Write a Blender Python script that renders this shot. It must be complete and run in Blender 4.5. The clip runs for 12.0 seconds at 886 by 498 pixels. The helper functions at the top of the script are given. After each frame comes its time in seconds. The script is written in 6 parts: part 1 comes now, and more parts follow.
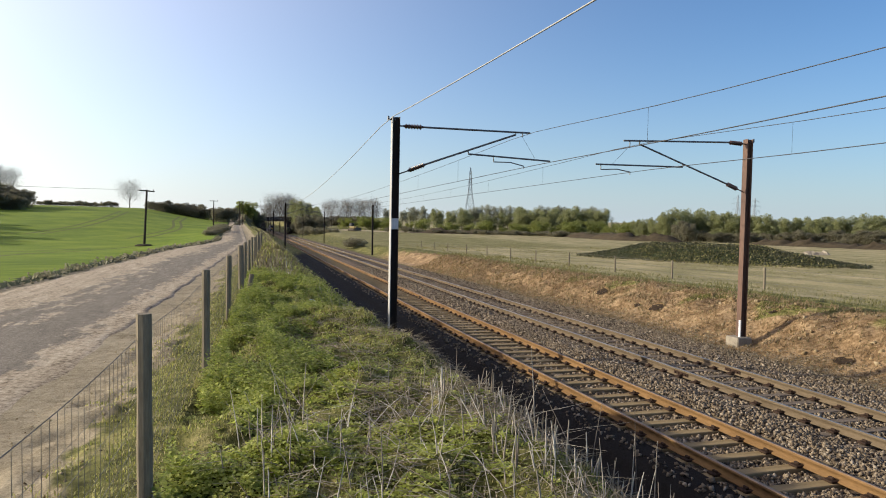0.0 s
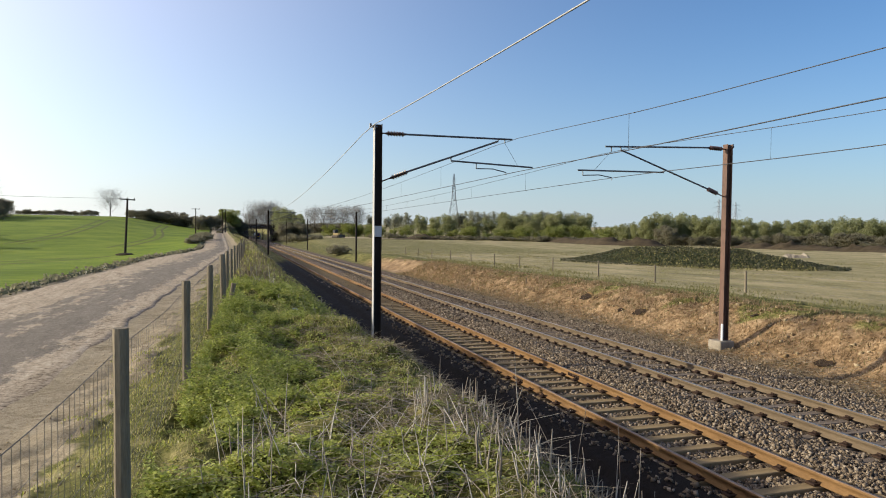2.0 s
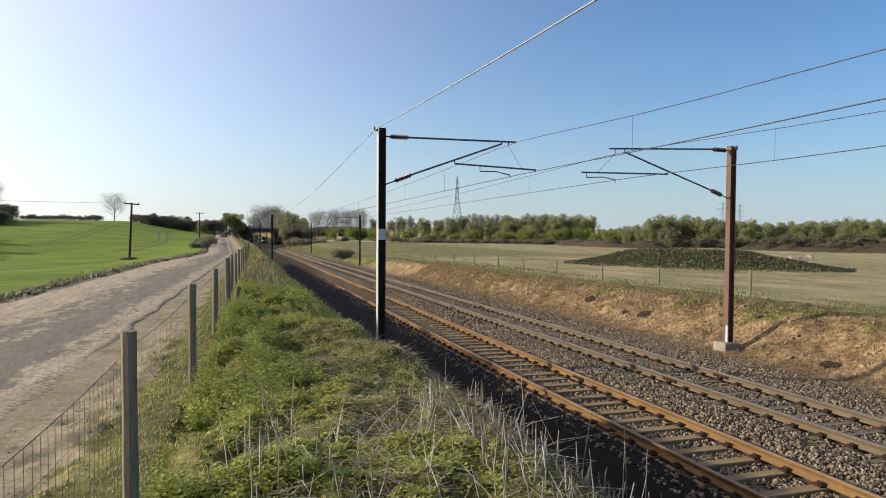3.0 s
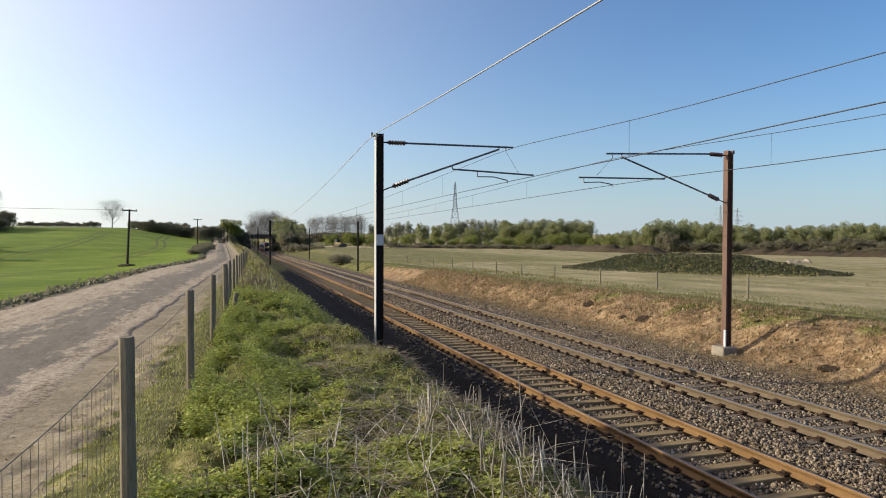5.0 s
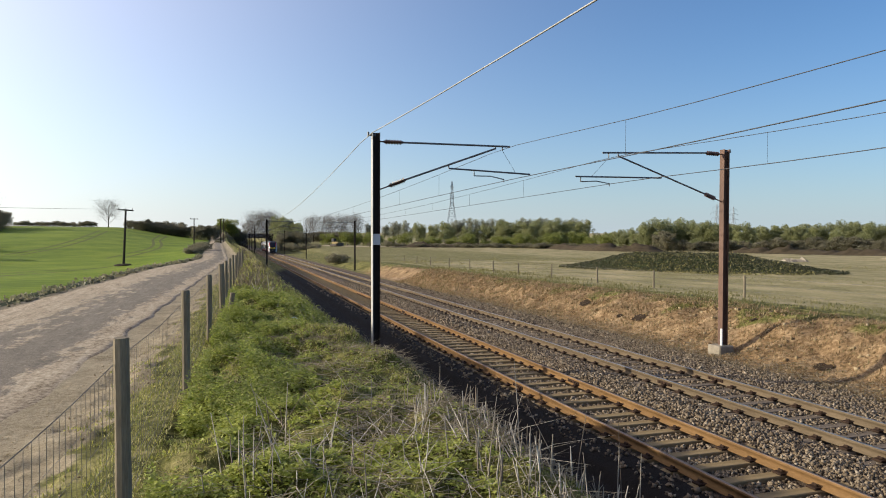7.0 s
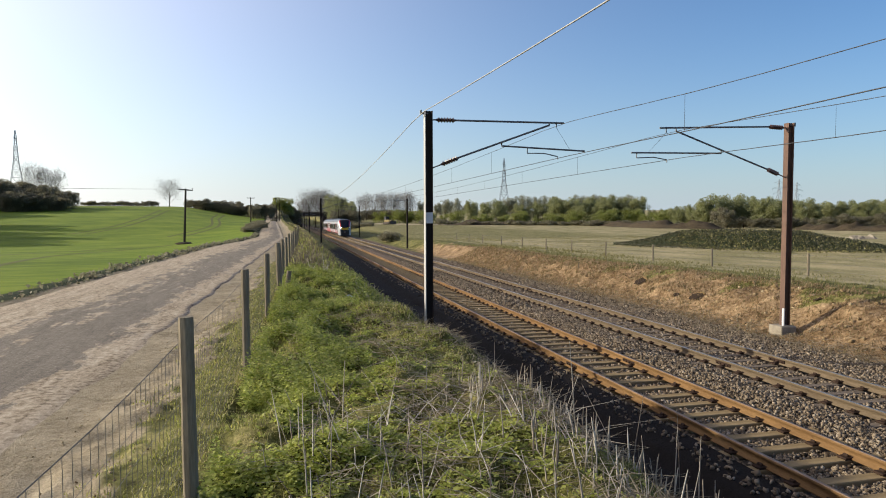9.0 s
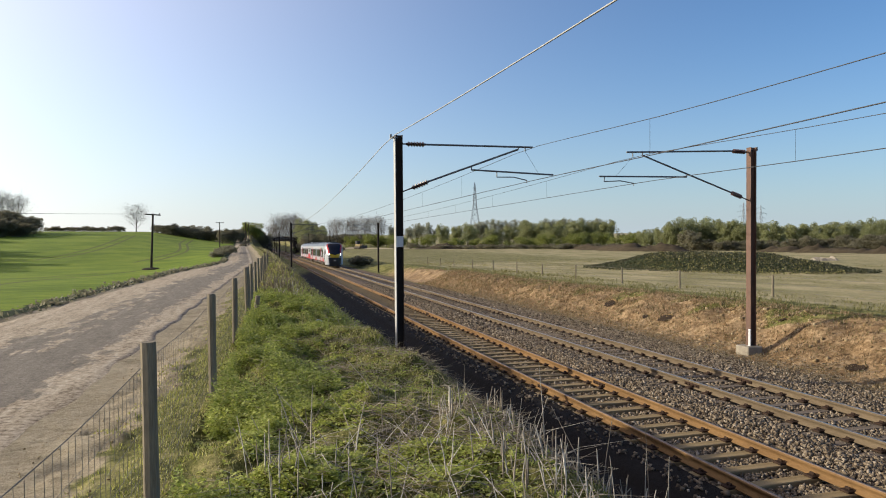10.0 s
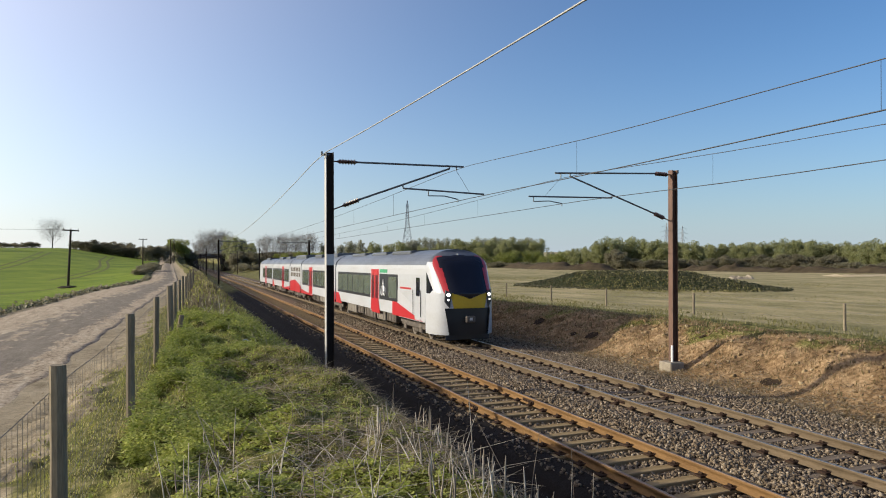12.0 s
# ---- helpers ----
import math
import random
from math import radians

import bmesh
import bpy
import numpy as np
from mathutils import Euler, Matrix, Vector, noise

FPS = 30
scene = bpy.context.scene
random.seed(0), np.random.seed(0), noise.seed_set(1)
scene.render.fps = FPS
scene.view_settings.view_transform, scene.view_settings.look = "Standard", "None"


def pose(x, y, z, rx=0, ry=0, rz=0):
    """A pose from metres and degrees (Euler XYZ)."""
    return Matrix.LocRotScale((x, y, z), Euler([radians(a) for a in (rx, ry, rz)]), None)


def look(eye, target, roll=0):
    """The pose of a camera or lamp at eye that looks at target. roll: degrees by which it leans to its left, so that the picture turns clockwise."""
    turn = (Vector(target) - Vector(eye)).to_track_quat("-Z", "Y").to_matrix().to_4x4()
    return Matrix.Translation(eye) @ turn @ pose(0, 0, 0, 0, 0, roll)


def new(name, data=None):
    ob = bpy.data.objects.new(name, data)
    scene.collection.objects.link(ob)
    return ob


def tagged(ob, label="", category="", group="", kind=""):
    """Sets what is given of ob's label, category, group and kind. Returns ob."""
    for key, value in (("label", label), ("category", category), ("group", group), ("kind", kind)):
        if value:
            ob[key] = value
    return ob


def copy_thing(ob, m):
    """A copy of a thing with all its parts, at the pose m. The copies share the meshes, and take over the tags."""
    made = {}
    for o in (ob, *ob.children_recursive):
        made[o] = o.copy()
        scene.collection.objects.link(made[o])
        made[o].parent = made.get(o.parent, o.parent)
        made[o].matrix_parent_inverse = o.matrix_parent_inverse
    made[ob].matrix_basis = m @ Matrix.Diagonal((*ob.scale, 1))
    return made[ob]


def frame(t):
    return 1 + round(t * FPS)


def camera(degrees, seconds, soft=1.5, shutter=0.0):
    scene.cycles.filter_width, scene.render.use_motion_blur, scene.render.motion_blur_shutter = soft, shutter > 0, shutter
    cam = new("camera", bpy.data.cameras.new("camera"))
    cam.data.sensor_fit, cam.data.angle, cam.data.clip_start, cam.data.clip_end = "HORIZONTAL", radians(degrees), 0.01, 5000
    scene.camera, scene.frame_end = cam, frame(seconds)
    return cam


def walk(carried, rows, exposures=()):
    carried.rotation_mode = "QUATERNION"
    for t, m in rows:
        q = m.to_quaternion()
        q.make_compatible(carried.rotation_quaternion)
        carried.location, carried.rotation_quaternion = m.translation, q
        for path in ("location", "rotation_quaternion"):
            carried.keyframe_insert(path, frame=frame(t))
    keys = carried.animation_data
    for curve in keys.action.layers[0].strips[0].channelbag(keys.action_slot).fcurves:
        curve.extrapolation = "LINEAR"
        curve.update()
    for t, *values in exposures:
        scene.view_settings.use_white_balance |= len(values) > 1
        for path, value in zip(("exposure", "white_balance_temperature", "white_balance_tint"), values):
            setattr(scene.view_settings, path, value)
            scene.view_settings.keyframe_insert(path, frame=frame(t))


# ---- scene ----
cam = camera(64.04, 12.0, soft=1.0)
PATH = [
    (0, (0.042, 0.076, 3.567), (2.968, 9.628, 3.129), 1.11),
    (0.5, (0.051, 0.098, 3.575), (3.069, 9.619, 3.088), 1.41),
    (1, (0.066, 0.093, 3.577), (3.223, 9.568, 3.072), 1.16),
    (1.5, (0.073, 0.108, 3.580), (3.271, 9.573, 3.146), 0.91),
    (2, (0.067, 0.092, 3.593), (3.206, 9.580, 3.243), 0.64),
    (2.5, (0.053, 0.083, 3.583), (3.161, 9.583, 3.266), 0.48),
    (3, (0.048, 0.083, 3.587), (3.140, 9.588, 3.279), 0.37),
    (5, (0.050, 0.063, 3.584), (3.167, 9.562, 3.354), 0.17),
    (5.5, (0.054, 0.080, 3.583), (3.171, 9.577, 3.268), 0.18),
    (6, (0.059, 0.073, 3.582), (3.262, 9.542, 3.269), 0.24),
    (6.5, (0.066, 0.073, 3.588), (3.244, 9.551, 3.343), 0.13),
    (8.5, (0.025, 0.072, 3.591), (2.968, 9.625, 3.317), -0.06),
    (9, (0.041, 0.097, 3.607), (2.492, 9.776, 3.051), -0.19),
    (9.5, (0.067, 0.101, 3.607), (2.756, 9.729, 3.327), -0.23),
    (10, (0.065, 0.090, 3.594), (2.910, 9.675, 3.374), -0.43),
    (10.5, (0.067, 0.076, 3.600), (3.220, 9.566, 3.524), -0.36),
    (11, (0.073, 0.088, 3.597), (3.498, 9.483, 3.550), -0.31),
    (11.5, (0.077, 0.077, 3.604), (3.583, 9.443, 3.576), -0.26),
    (12, (0.096, 0.084, 3.600), (3.842, 9.356, 3.631), -0.15),
]
walk(cam, [(t, look(eye, target, roll)) for t, eye, target, roll in PATH], [(0, 0.46), (5, 0.40), (9, 0.41), (12, 0.34)])

# ---- world, sun ----
SUN_UP = radians(19.0)
SUN_DIR = Vector((-0.922 * math.cos(SUN_UP), 0.387 * math.cos(SUN_UP), math.sin(SUN_UP))).normalized()
world = bpy.data.worlds.new("sky")
scene.world = world
world.use_nodes = True
wn, wl = world.node_tree.nodes, world.node_tree.links
sky = wn.new("ShaderNodeTexSky")
sky.sky_type, sky.sun_disc = "NISHITA", False
sky.sun_elevation = math.asin(SUN_DIR.z)
sky.sun_rotation = math.atan2(SUN_DIR.x, SUN_DIR.y)
sky.air_density, sky.dust_density, sky.ozone_density = 1.0, 0.2, 4.0
wn["Background"].inputs["Strength"].default_value = 0.101
tint = wn.new("ShaderNodeMix")
tint.data_type, tint.blend_type = "RGBA", "MULTIPLY"
tint.inputs[0].default_value, tint.inputs[7].default_value = 1.0, (0.71, 0.95, 1.14, 1)
wl.new(sky.outputs[0], tint.inputs[6])
# hazy brightness of the sky round the sun
way = wn.new("ShaderNodeTexCoord")
dot = wn.new("ShaderNodeVectorMath")
dot.operation = "DOT_PRODUCT"
dot.inputs[1].default_value = SUN_DIR
wl.new(way.outputs["Generated"], dot.inputs[0])
halo = wn.new("ShaderNodeMath")
halo.operation = "MULTIPLY_ADD"
halo.inputs[1].default_value, halo.inputs[2].default_value = 0.5, 0.5
wl.new(dot.outputs["Value"], halo.inputs[0])
power = wn.new("ShaderNodeMath")
power.operation = "POWER"
power.inputs[1].default_value = 5.0
wl.new(halo.outputs[0], power.inputs[0])
# pale haze that thins with height
height = wn.new("ShaderNodeSeparateXYZ")
wl.new(way.outputs["Generated"], height.inputs[0])
above = wn.new("ShaderNodeMath")
above.operation, above.use_clamp = "SUBTRACT", True
above.inputs[0].default_value = 1.0
wl.new(height.outputs["Z"], above.inputs[1])
thin = wn.new("ShaderNodeMath")
thin.operation = "POWER"
thin.inputs[1].default_value = 9.0
wl.new(above.outputs[0], thin.inputs[0])
share = wn.new("ShaderNodeMath")
share.operation = "MULTIPLY"
share.inputs[1].default_value = 0.9
wl.new(thin.outputs[0], share.inputs[0])
haze = wn.new("ShaderNodeMix")
haze.data_type = "RGBA"
haze.inputs[7].default_value = (3.75, 4.42, 5.0, 1)
wl.new(share.outputs[0], haze.inputs[0])
wl.new(tint.outputs[2], haze.inputs[6])
glow = wn.new("ShaderNodeMix")
glow.data_type, glow.blend_type, glow.clamp_factor = "RGBA", "ADD", False
glow.inputs[7].default_value = (13.0, 10.4, 8.0, 1)
wl.new(power.outputs[0], glow.inputs[0])
wl.new(haze.outputs[2], glow.inputs[6])
wl.new(glow.outputs[2], wn["Background"].inputs["Color"])
sun_data = bpy.data.lights.new("sun", "SUN")
sun_data.energy, sun_data.angle, sun_data.color = 4.9, radians(0.53), (1.0, 0.90, 0.71)
sun = new("sun", sun_data)
sun.matrix_world = look(SUN_DIR * 100, (0, 0, 0))


# ---- mesh helpers ----
def mesh_from(name, verts, faces, mat=None, smooth=False):
    me = bpy.data.meshes.new(name)
    me.from_pydata([tuple(v) for v in verts], [], [tuple(f) for f in faces])
    if smooth:
        me.polygons.foreach_set("use_smooth", [True] * len(me.polygons))
    if mat:
        me.materials.append(mat)
    me.update()
    return me


def mesh_np(name, verts, faces, mat=None, smooth=False):
    """A mesh from arrays: verts (n, 3), faces (m, k) with one k."""
    verts, faces = np.asarray(verts, np.float32), np.asarray(faces, np.int32)
    me = bpy.data.meshes.new(name)
    m, k = faces.shape
    me.vertices.add(len(verts))
    me.vertices.foreach_set("co", verts.ravel())
    me.loops.add(m * k)
    me.loops.foreach_set("vertex_index", faces.ravel())
    me.polygons.add(m)
    me.polygons.foreach_set("loop_start", np.arange(0, m * k, k, dtype=np.int32))
    if smooth:
        me.polygons.foreach_set("use_smooth", np.ones(m, bool))
    if mat:
        me.materials.append(mat)
    me.update(calc_edges=True)
    return me


def bm_mesh(name, bm, mat, smooth=False):
    bmesh.ops.recalc_face_normals(bm, faces=bm.faces[:])
    me = bpy.data.meshes.new(name)
    bm.to_mesh(me)
    bm.free()
    if smooth:
        me.polygons.foreach_set("use_smooth", [True] * len(me.polygons))
    for m in mat if isinstance(mat, (list, tuple)) else [mat]:
        me.materials.append(m)
    return me


def part(name, bm, material, parent, label="", smooth=False):
    me = bm if isinstance(bm, bpy.types.Mesh) else bm_mesh(name, bm, material, smooth)
    ob = new(name, me)
    ob.parent = parent
    if label:
        tagged(ob, label)
    return ob


def empty(name, m, label, category, group="", kind=""):
    ob = new(name)
    ob.empty_display_size = 0.2
    ob.matrix_basis = m
    return tagged(ob, label, category, group, kind)


def box(bm, x0, x1, y0, y1, z0, z1, bevel=0.0):
    r = bmesh.ops.create_cube(bm, size=1.0)
    vs = r["verts"]
    for v in vs:
        v.co = Vector(((x0 + x1) / 2 + v.co.x * (x1 - x0), (y0 + y1) / 2 + v.co.y * (y1 - y0), (z0 + z1) / 2 + v.co.z * (z1 - z0)))
    if bevel:
        es = {e for v in vs for e in v.link_edges}
        bmesh.ops.bevel(bm, geom=list(es), offset=bevel, segments=1, affect="EDGES")
    return vs


def tube(bm, a, b, r0, r1=None, n=8):
    """A round bar from a to b."""
    a, b = Vector(a), Vector(b)
    r1 = r0 if r1 is None else r1
    q = (b - a).to_track_quat("Z", "Y")
    rings = []
    for p, r in ((a, r0), (b, r1)):
        rings.append([bm.verts.new(p + q @ Vector((r * math.cos(2 * math.pi * i / n), r * math.sin(2 * math.pi * i / n), 0))) for i in range(n)])
    for i in range(n):
        bm.faces.new((rings[0][i], rings[0][(i + 1) % n], rings[1][(i + 1) % n], rings[1][i]))
    bm.faces.new(rings[0][::-1])
    bm.faces.new(rings[1])


def lathe(bm, a, b, profile, n=10):
    """A turned body on the line a-b; profile: (share of the way, radius)."""
    a, b = Vector(a), Vector(b)
    q = (b - a).to_track_quat("Z", "Y")
    rings = []
    for s, r in profile:
        p = a.lerp(b, s)
        rings.append([bm.verts.new(p + q @ Vector((r * math.cos(2 * math.pi * i / n), r * math.sin(2 * math.pi * i / n), 0))) for i in range(n)])
    for k in range(len(rings) - 1):
        for i in range(n):
            bm.faces.new((rings[k][i], rings[k][(i + 1) % n], rings[k + 1][(i + 1) % n], rings[k + 1][i]))
    bm.faces.new(rings[0][::-1])
    bm.faces.new(rings[-1])


def wire_mesh(name, points, r, mat, n=5):
    """A bar of radius r along points."""
    pts = np.array(points, float)
    t = np.gradient(pts, axis=0)
    t /= np.linalg.norm(t, axis=1)[:, None]
    side = np.cross(t, (0.03, 0.02, 1.0))
    side /= np.linalg.norm(side, axis=1)[:, None]
    up = np.cross(side, t)
    a = np.linspace(0, 2 * np.pi, n, endpoint=False)
    v = (pts[:, None] + r * (np.cos(a)[None, :, None] * side[:, None] + np.sin(a)[None, :, None] * up[:, None])).reshape(-1, 3)
    k = len(pts)
    f = [(i * n + j, i * n + (j + 1) % n, (i + 1) * n + (j + 1) % n, (i + 1) * n + j) for i in range(k - 1) for j in range(n)]
    return mesh_np(name, v, f, mat, smooth=True)


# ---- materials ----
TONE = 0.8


class Nodes:
    def __init__(self, name):
        self.mat = bpy.data.materials.new(name)
        self.mat.use_nodes = True
        self.nodes, self.links = self.mat.node_tree.nodes, self.mat.node_tree.links
        self.bsdf = self.nodes["Principled BSDF"]
        self.coord = None

    def add(self, kind, **values):
        n = self.nodes.new(kind)
        for k, v in values.items():
            n.inputs[k.replace("_", " ")].default_value = v
        return n

    def place(self):
        if not self.coord:
            self.coord = self.nodes.new("ShaderNodeTexCoord")
        return self.coord.outputs["Object"]

    def noise(self, scale, detail=4.0, rough=0.6, stretch=None):
        n = self.add("ShaderNodeTexNoise", Scale=scale, Detail=detail, Roughness=rough)
        src = self.place()
        if stretch:
            m = self.add("ShaderNodeMapping", Scale=stretch)
            self.links.new(src, m.inputs[0])
            src = m.outputs[0]
        self.links.new(src, n.inputs["Vector"])
        return n.outputs["Fac"]

    def ramp(self, fac, stops):
        r = self.nodes.new("ShaderNodeValToRGB")
        el = r.color_ramp.elements
        while len(el) < len(stops):
            el.new(0.5)
        for e, (p, c) in zip(el, stops):
            e.position = p
            e.color = (*c, 1) if len(c) == 3 else c
        self.links.new(fac, r.inputs[0])
        return r.outputs[0]

    def mix(self, fac, a, b, mode="MIX"):
        m = self.nodes.new("ShaderNodeMix")
        m.data_type, m.blend_type = "RGBA", mode
        for sock, v in ((m.inputs[0], fac), (m.inputs[6], a), (m.inputs[7], b)):
            if isinstance(v, (int, float)):
                sock.default_value = v
            elif isinstance(v, tuple):
                sock.default_value = (*v, 1)
            else:
                self.links.new(v, sock)
        return m.outputs[2]

    def math(self, op, a, b=0.0, clamp=False):
        m = self.nodes.new("ShaderNodeMath")
        m.operation, m.use_clamp = op, clamp
        for sock, v in ((m.inputs[0], a), (m.inputs[1], b)):
            if isinstance(v, (int, float)):
                sock.default_value = v
            else:
                self.links.new(v, sock)
        return m.outputs[0]

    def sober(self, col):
        """The colour times TONE, one factor that darkens every textured surface alike."""
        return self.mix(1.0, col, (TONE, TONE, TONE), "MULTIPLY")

    def attr(self, name):
        a = self.nodes.new("ShaderNodeAttribute")
        a.attribute_name = name
        return a.outputs["Fac"]

    def random(self):
        return self.nodes.new("ShaderNodeObjectInfo").outputs["Random"]

    def island(self):
        return self.nodes.new("ShaderNodeNewGeometry").outputs["Random Per Island"]

    def bump(self, height, strength=0.4, distance=0.02):
        b = self.add("ShaderNodeBump", Strength=strength, Distance=distance)
        self.links.new(height, b.inputs["Height"])
        self.links.new(b.outputs[0], self.bsdf.inputs["Normal"])

    def done(self, color=None, rough=0.7, metal=0.0):
        if color is not None:
            if isinstance(color, tuple):
                self.bsdf.inputs["Base Color"].default_value = (*color, 1)
            else:
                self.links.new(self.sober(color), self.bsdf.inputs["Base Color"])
        if isinstance(rough, (int, float)):
            self.bsdf.inputs["Roughness"].default_value = rough
            if rough >= 0.8:
                self.bsdf.inputs["Specular IOR Level"].default_value = 0.143
        else:
            self.links.new(rough, self.bsdf.inputs["Roughness"])
        self.bsdf.inputs["Metallic"].default_value = metal
        return self.mat


def worn(name, dark, light, scale=6.0, fine=60.0, rough=0.75, metal=0.0, bump=0.25, dist=0.01, stretch=None):
    """A surface between two colours with stains and grain."""
    n = Nodes(name)
    big, small = n.noise(scale, 5, 0.6, stretch), n.noise(fine, 4, 0.65, stretch)
    both = n.math("ADD", n.math("MULTIPLY", big, 0.6), n.math("MULTIPLY", small, 0.4))
    col = n.ramp(both, [(0.3, dark), (0.7, light)])
    if bump:
        n.bump(both, bump, dist)
    return n.done(col, rough, metal)


def pieces(name, cols, rough=0.85, fine=40.0, island=True, bump=0.3):
    """Many small pieces, each of its own shade."""
    n = Nodes(name)
    rnd = n.island() if island else n.random()
    step = 1 / max(1, len(cols) - 1)
    col = n.ramp(rnd, [(i * step, c) for i, c in enumerate(cols)])
    g = n.noise(fine, 4, 0.6)
    col = n.mix(0.5, col, n.ramp(g, [(0.3, (0.55, 0.55, 0.55)), (0.7, (1.0, 1.0, 1.0))]), "MULTIPLY")
    if bump:
        n.bump(g, bump, 0.01)
    return n.done(col, rough)


def leafy(name, cols, gloss=0.6):
    n = Nodes(name)
    step = 1 / max(1, len(cols) - 1)
    col = n.ramp(n.island(), [(i * step, c) for i, c in enumerate(cols)])
    n.bsdf.inputs["Subsurface Weight"].default_value = 0.0
    tr = n.nodes.new("ShaderNodeBsdfTranslucent")
    mx = n.add("ShaderNodeMixShader", Fac=0.5)
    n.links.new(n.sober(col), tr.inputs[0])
    out = n.nodes["Material Output"]
    n.links.new(n.bsdf.outputs[0], mx.inputs[1])
    n.links.new(tr.outputs[0], mx.inputs[2])
    n.links.new(mx.outputs[0], out.inputs[0])
    return n.done(col, gloss)


def terrain_material():
    n = Nodes("ground_cover")
    big, mid, fine, grain = n.noise(0.12, 5), n.noise(1.3, 6, 0.65), n.noise(9.0, 5, 0.7), n.noise(55.0, 4, 0.7)
    mf = n.math("ADD", n.math("MULTIPLY", mid, 0.5), n.math("MULTIPLY", fine, 0.5))
    grass = n.ramp(mf, [(0.36, (0.024, 0.022, 0.008)), (0.5, (0.14, 0.138, 0.036)), (0.62, (0.34, 0.295, 0.12))])
    crop_rows = n.noise(2.2, 4, 0.6, (0.15, 1.0, 1.0))
    crop = n.ramp(n.math("ADD", n.math("MULTIPLY", big, 0.5), n.math("MULTIPLY", crop_rows, 0.5)), [(0.38, (0.095, 0.15, 0.009)), (0.5, (0.16, 0.23, 0.014)), (0.64, (0.24, 0.29, 0.03))])
    dirt = n.ramp(n.math("ADD", n.math("MULTIPLY", mf, 0.6), n.math("MULTIPLY", grain, 0.4)), [(0.36, (0.11, 0.085, 0.052)), (0.47, (0.29, 0.235, 0.15)), (0.62, (0.5, 0.425, 0.3))])
    dry = n.ramp(mf, [(0.36, (0.07, 0.045, 0.021)), (0.48, (0.245, 0.158, 0.082)), (0.64, (0.5, 0.36, 0.21))])
    stubble = n.ramp(n.math("ADD", n.math("MULTIPLY", n.noise(0.35, 5, 0.6, (1.0, 0.35, 1.0)), 0.6), n.math("MULTIPLY", fine, 0.4)), [(0.36, (0.17, 0.16, 0.065)), (0.5, (0.33, 0.285, 0.145)), (0.66, (0.52, 0.43, 0.25))])
    # dark slope and cess soil, blackened further to paint in the bank's shade
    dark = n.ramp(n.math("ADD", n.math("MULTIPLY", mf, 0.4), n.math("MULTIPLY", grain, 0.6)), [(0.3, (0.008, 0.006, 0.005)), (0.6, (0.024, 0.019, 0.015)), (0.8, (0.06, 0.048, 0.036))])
    stone = n.ramp(n.math("ADD", n.math("MULTIPLY", fine, 0.4), n.math("MULTIPLY", grain, 0.6)), [(0.3, (0.05, 0.038, 0.028)), (0.5, (0.14, 0.1, 0.07)), (0.7, (0.28, 0.21, 0.15))])
    weed = n.ramp(mf, [(0.3, (0.02, 0.025, 0.012)), (0.55, (0.05, 0.065, 0.025)), (0.75, (0.11, 0.12, 0.05))])
    col = grass
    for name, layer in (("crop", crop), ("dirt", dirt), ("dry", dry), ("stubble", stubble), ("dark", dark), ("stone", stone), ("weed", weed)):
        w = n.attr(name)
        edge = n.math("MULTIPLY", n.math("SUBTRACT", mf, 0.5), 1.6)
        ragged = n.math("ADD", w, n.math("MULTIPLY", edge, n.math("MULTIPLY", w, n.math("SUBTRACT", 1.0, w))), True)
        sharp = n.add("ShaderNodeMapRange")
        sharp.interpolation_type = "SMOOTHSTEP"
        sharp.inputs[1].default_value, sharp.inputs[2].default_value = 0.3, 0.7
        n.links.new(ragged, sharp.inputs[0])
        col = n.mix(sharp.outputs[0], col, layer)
    n.bump(n.math("ADD", n.math("MULTIPLY", fine, 0.7), n.math("MULTIPLY", grain, 0.3)), 0.7, 0.06)
    return n.done(col, 0.95)


def road_material():
    n = Nodes("worn_asphalt")
    big, mid = n.noise(0.5, 5, 0.6, (1.0, 0.25, 1.0)), n.noise(2.2, 8, 0.8, (1.7, 0.2, 1.0))
    chip, grain, flake = n.noise(11.0, 5, 0.75), n.noise(34.0, 6, 0.9), n.noise(1.6, 7, 0.72, (1.6, 0.6, 1.0))
    tone = n.math("ADD", n.math("MULTIPLY", mid, 0.25), n.math("ADD", n.math("MULTIPLY", chip, 0.2), n.math("MULTIPLY", grain, 0.55)))
    base = n.ramp(tone, [(0.40, (0.1, 0.084, 0.064)), (0.5, (0.215, 0.182, 0.14)), (0.6, (0.4, 0.345, 0.27))])
    sand = n.ramp(n.math("ADD", n.math("MULTIPLY", mid, 0.4), n.math("MULTIPLY", chip, 0.6)), [(0.38, (0.12, 0.088, 0.058)), (0.46, (0.33, 0.26, 0.175)), (0.6, (0.62, 0.52, 0.385))])
    uneven = n.math("ADD", n.math("MULTIPLY", big, 0.3), n.math("MULTIPLY", flake, 0.7))
    w = n.math("ADD", n.math("ADD", n.attr("sand"), 0.08), n.math("MULTIPLY", n.math("SUBTRACT", uneven, 0.5), 2.6), True)
    r = n.ramp(w, [(0.42, (0, 0, 0)), (0.54, (1, 1, 1))])
    crust = n.ramp(w, [(0.40, (0, 0, 0)), (0.52, (1, 1, 1))])
    rise = n.math("ADD", n.math("MULTIPLY", crust, 1.2), n.math("ADD", n.math("MULTIPLY", chip, 0.6), n.math("MULTIPLY", grain, 0.5)))
    n.bump(rise, 0.4, 0.015)
    return n.done(n.mix(r, base, sand), 0.9)


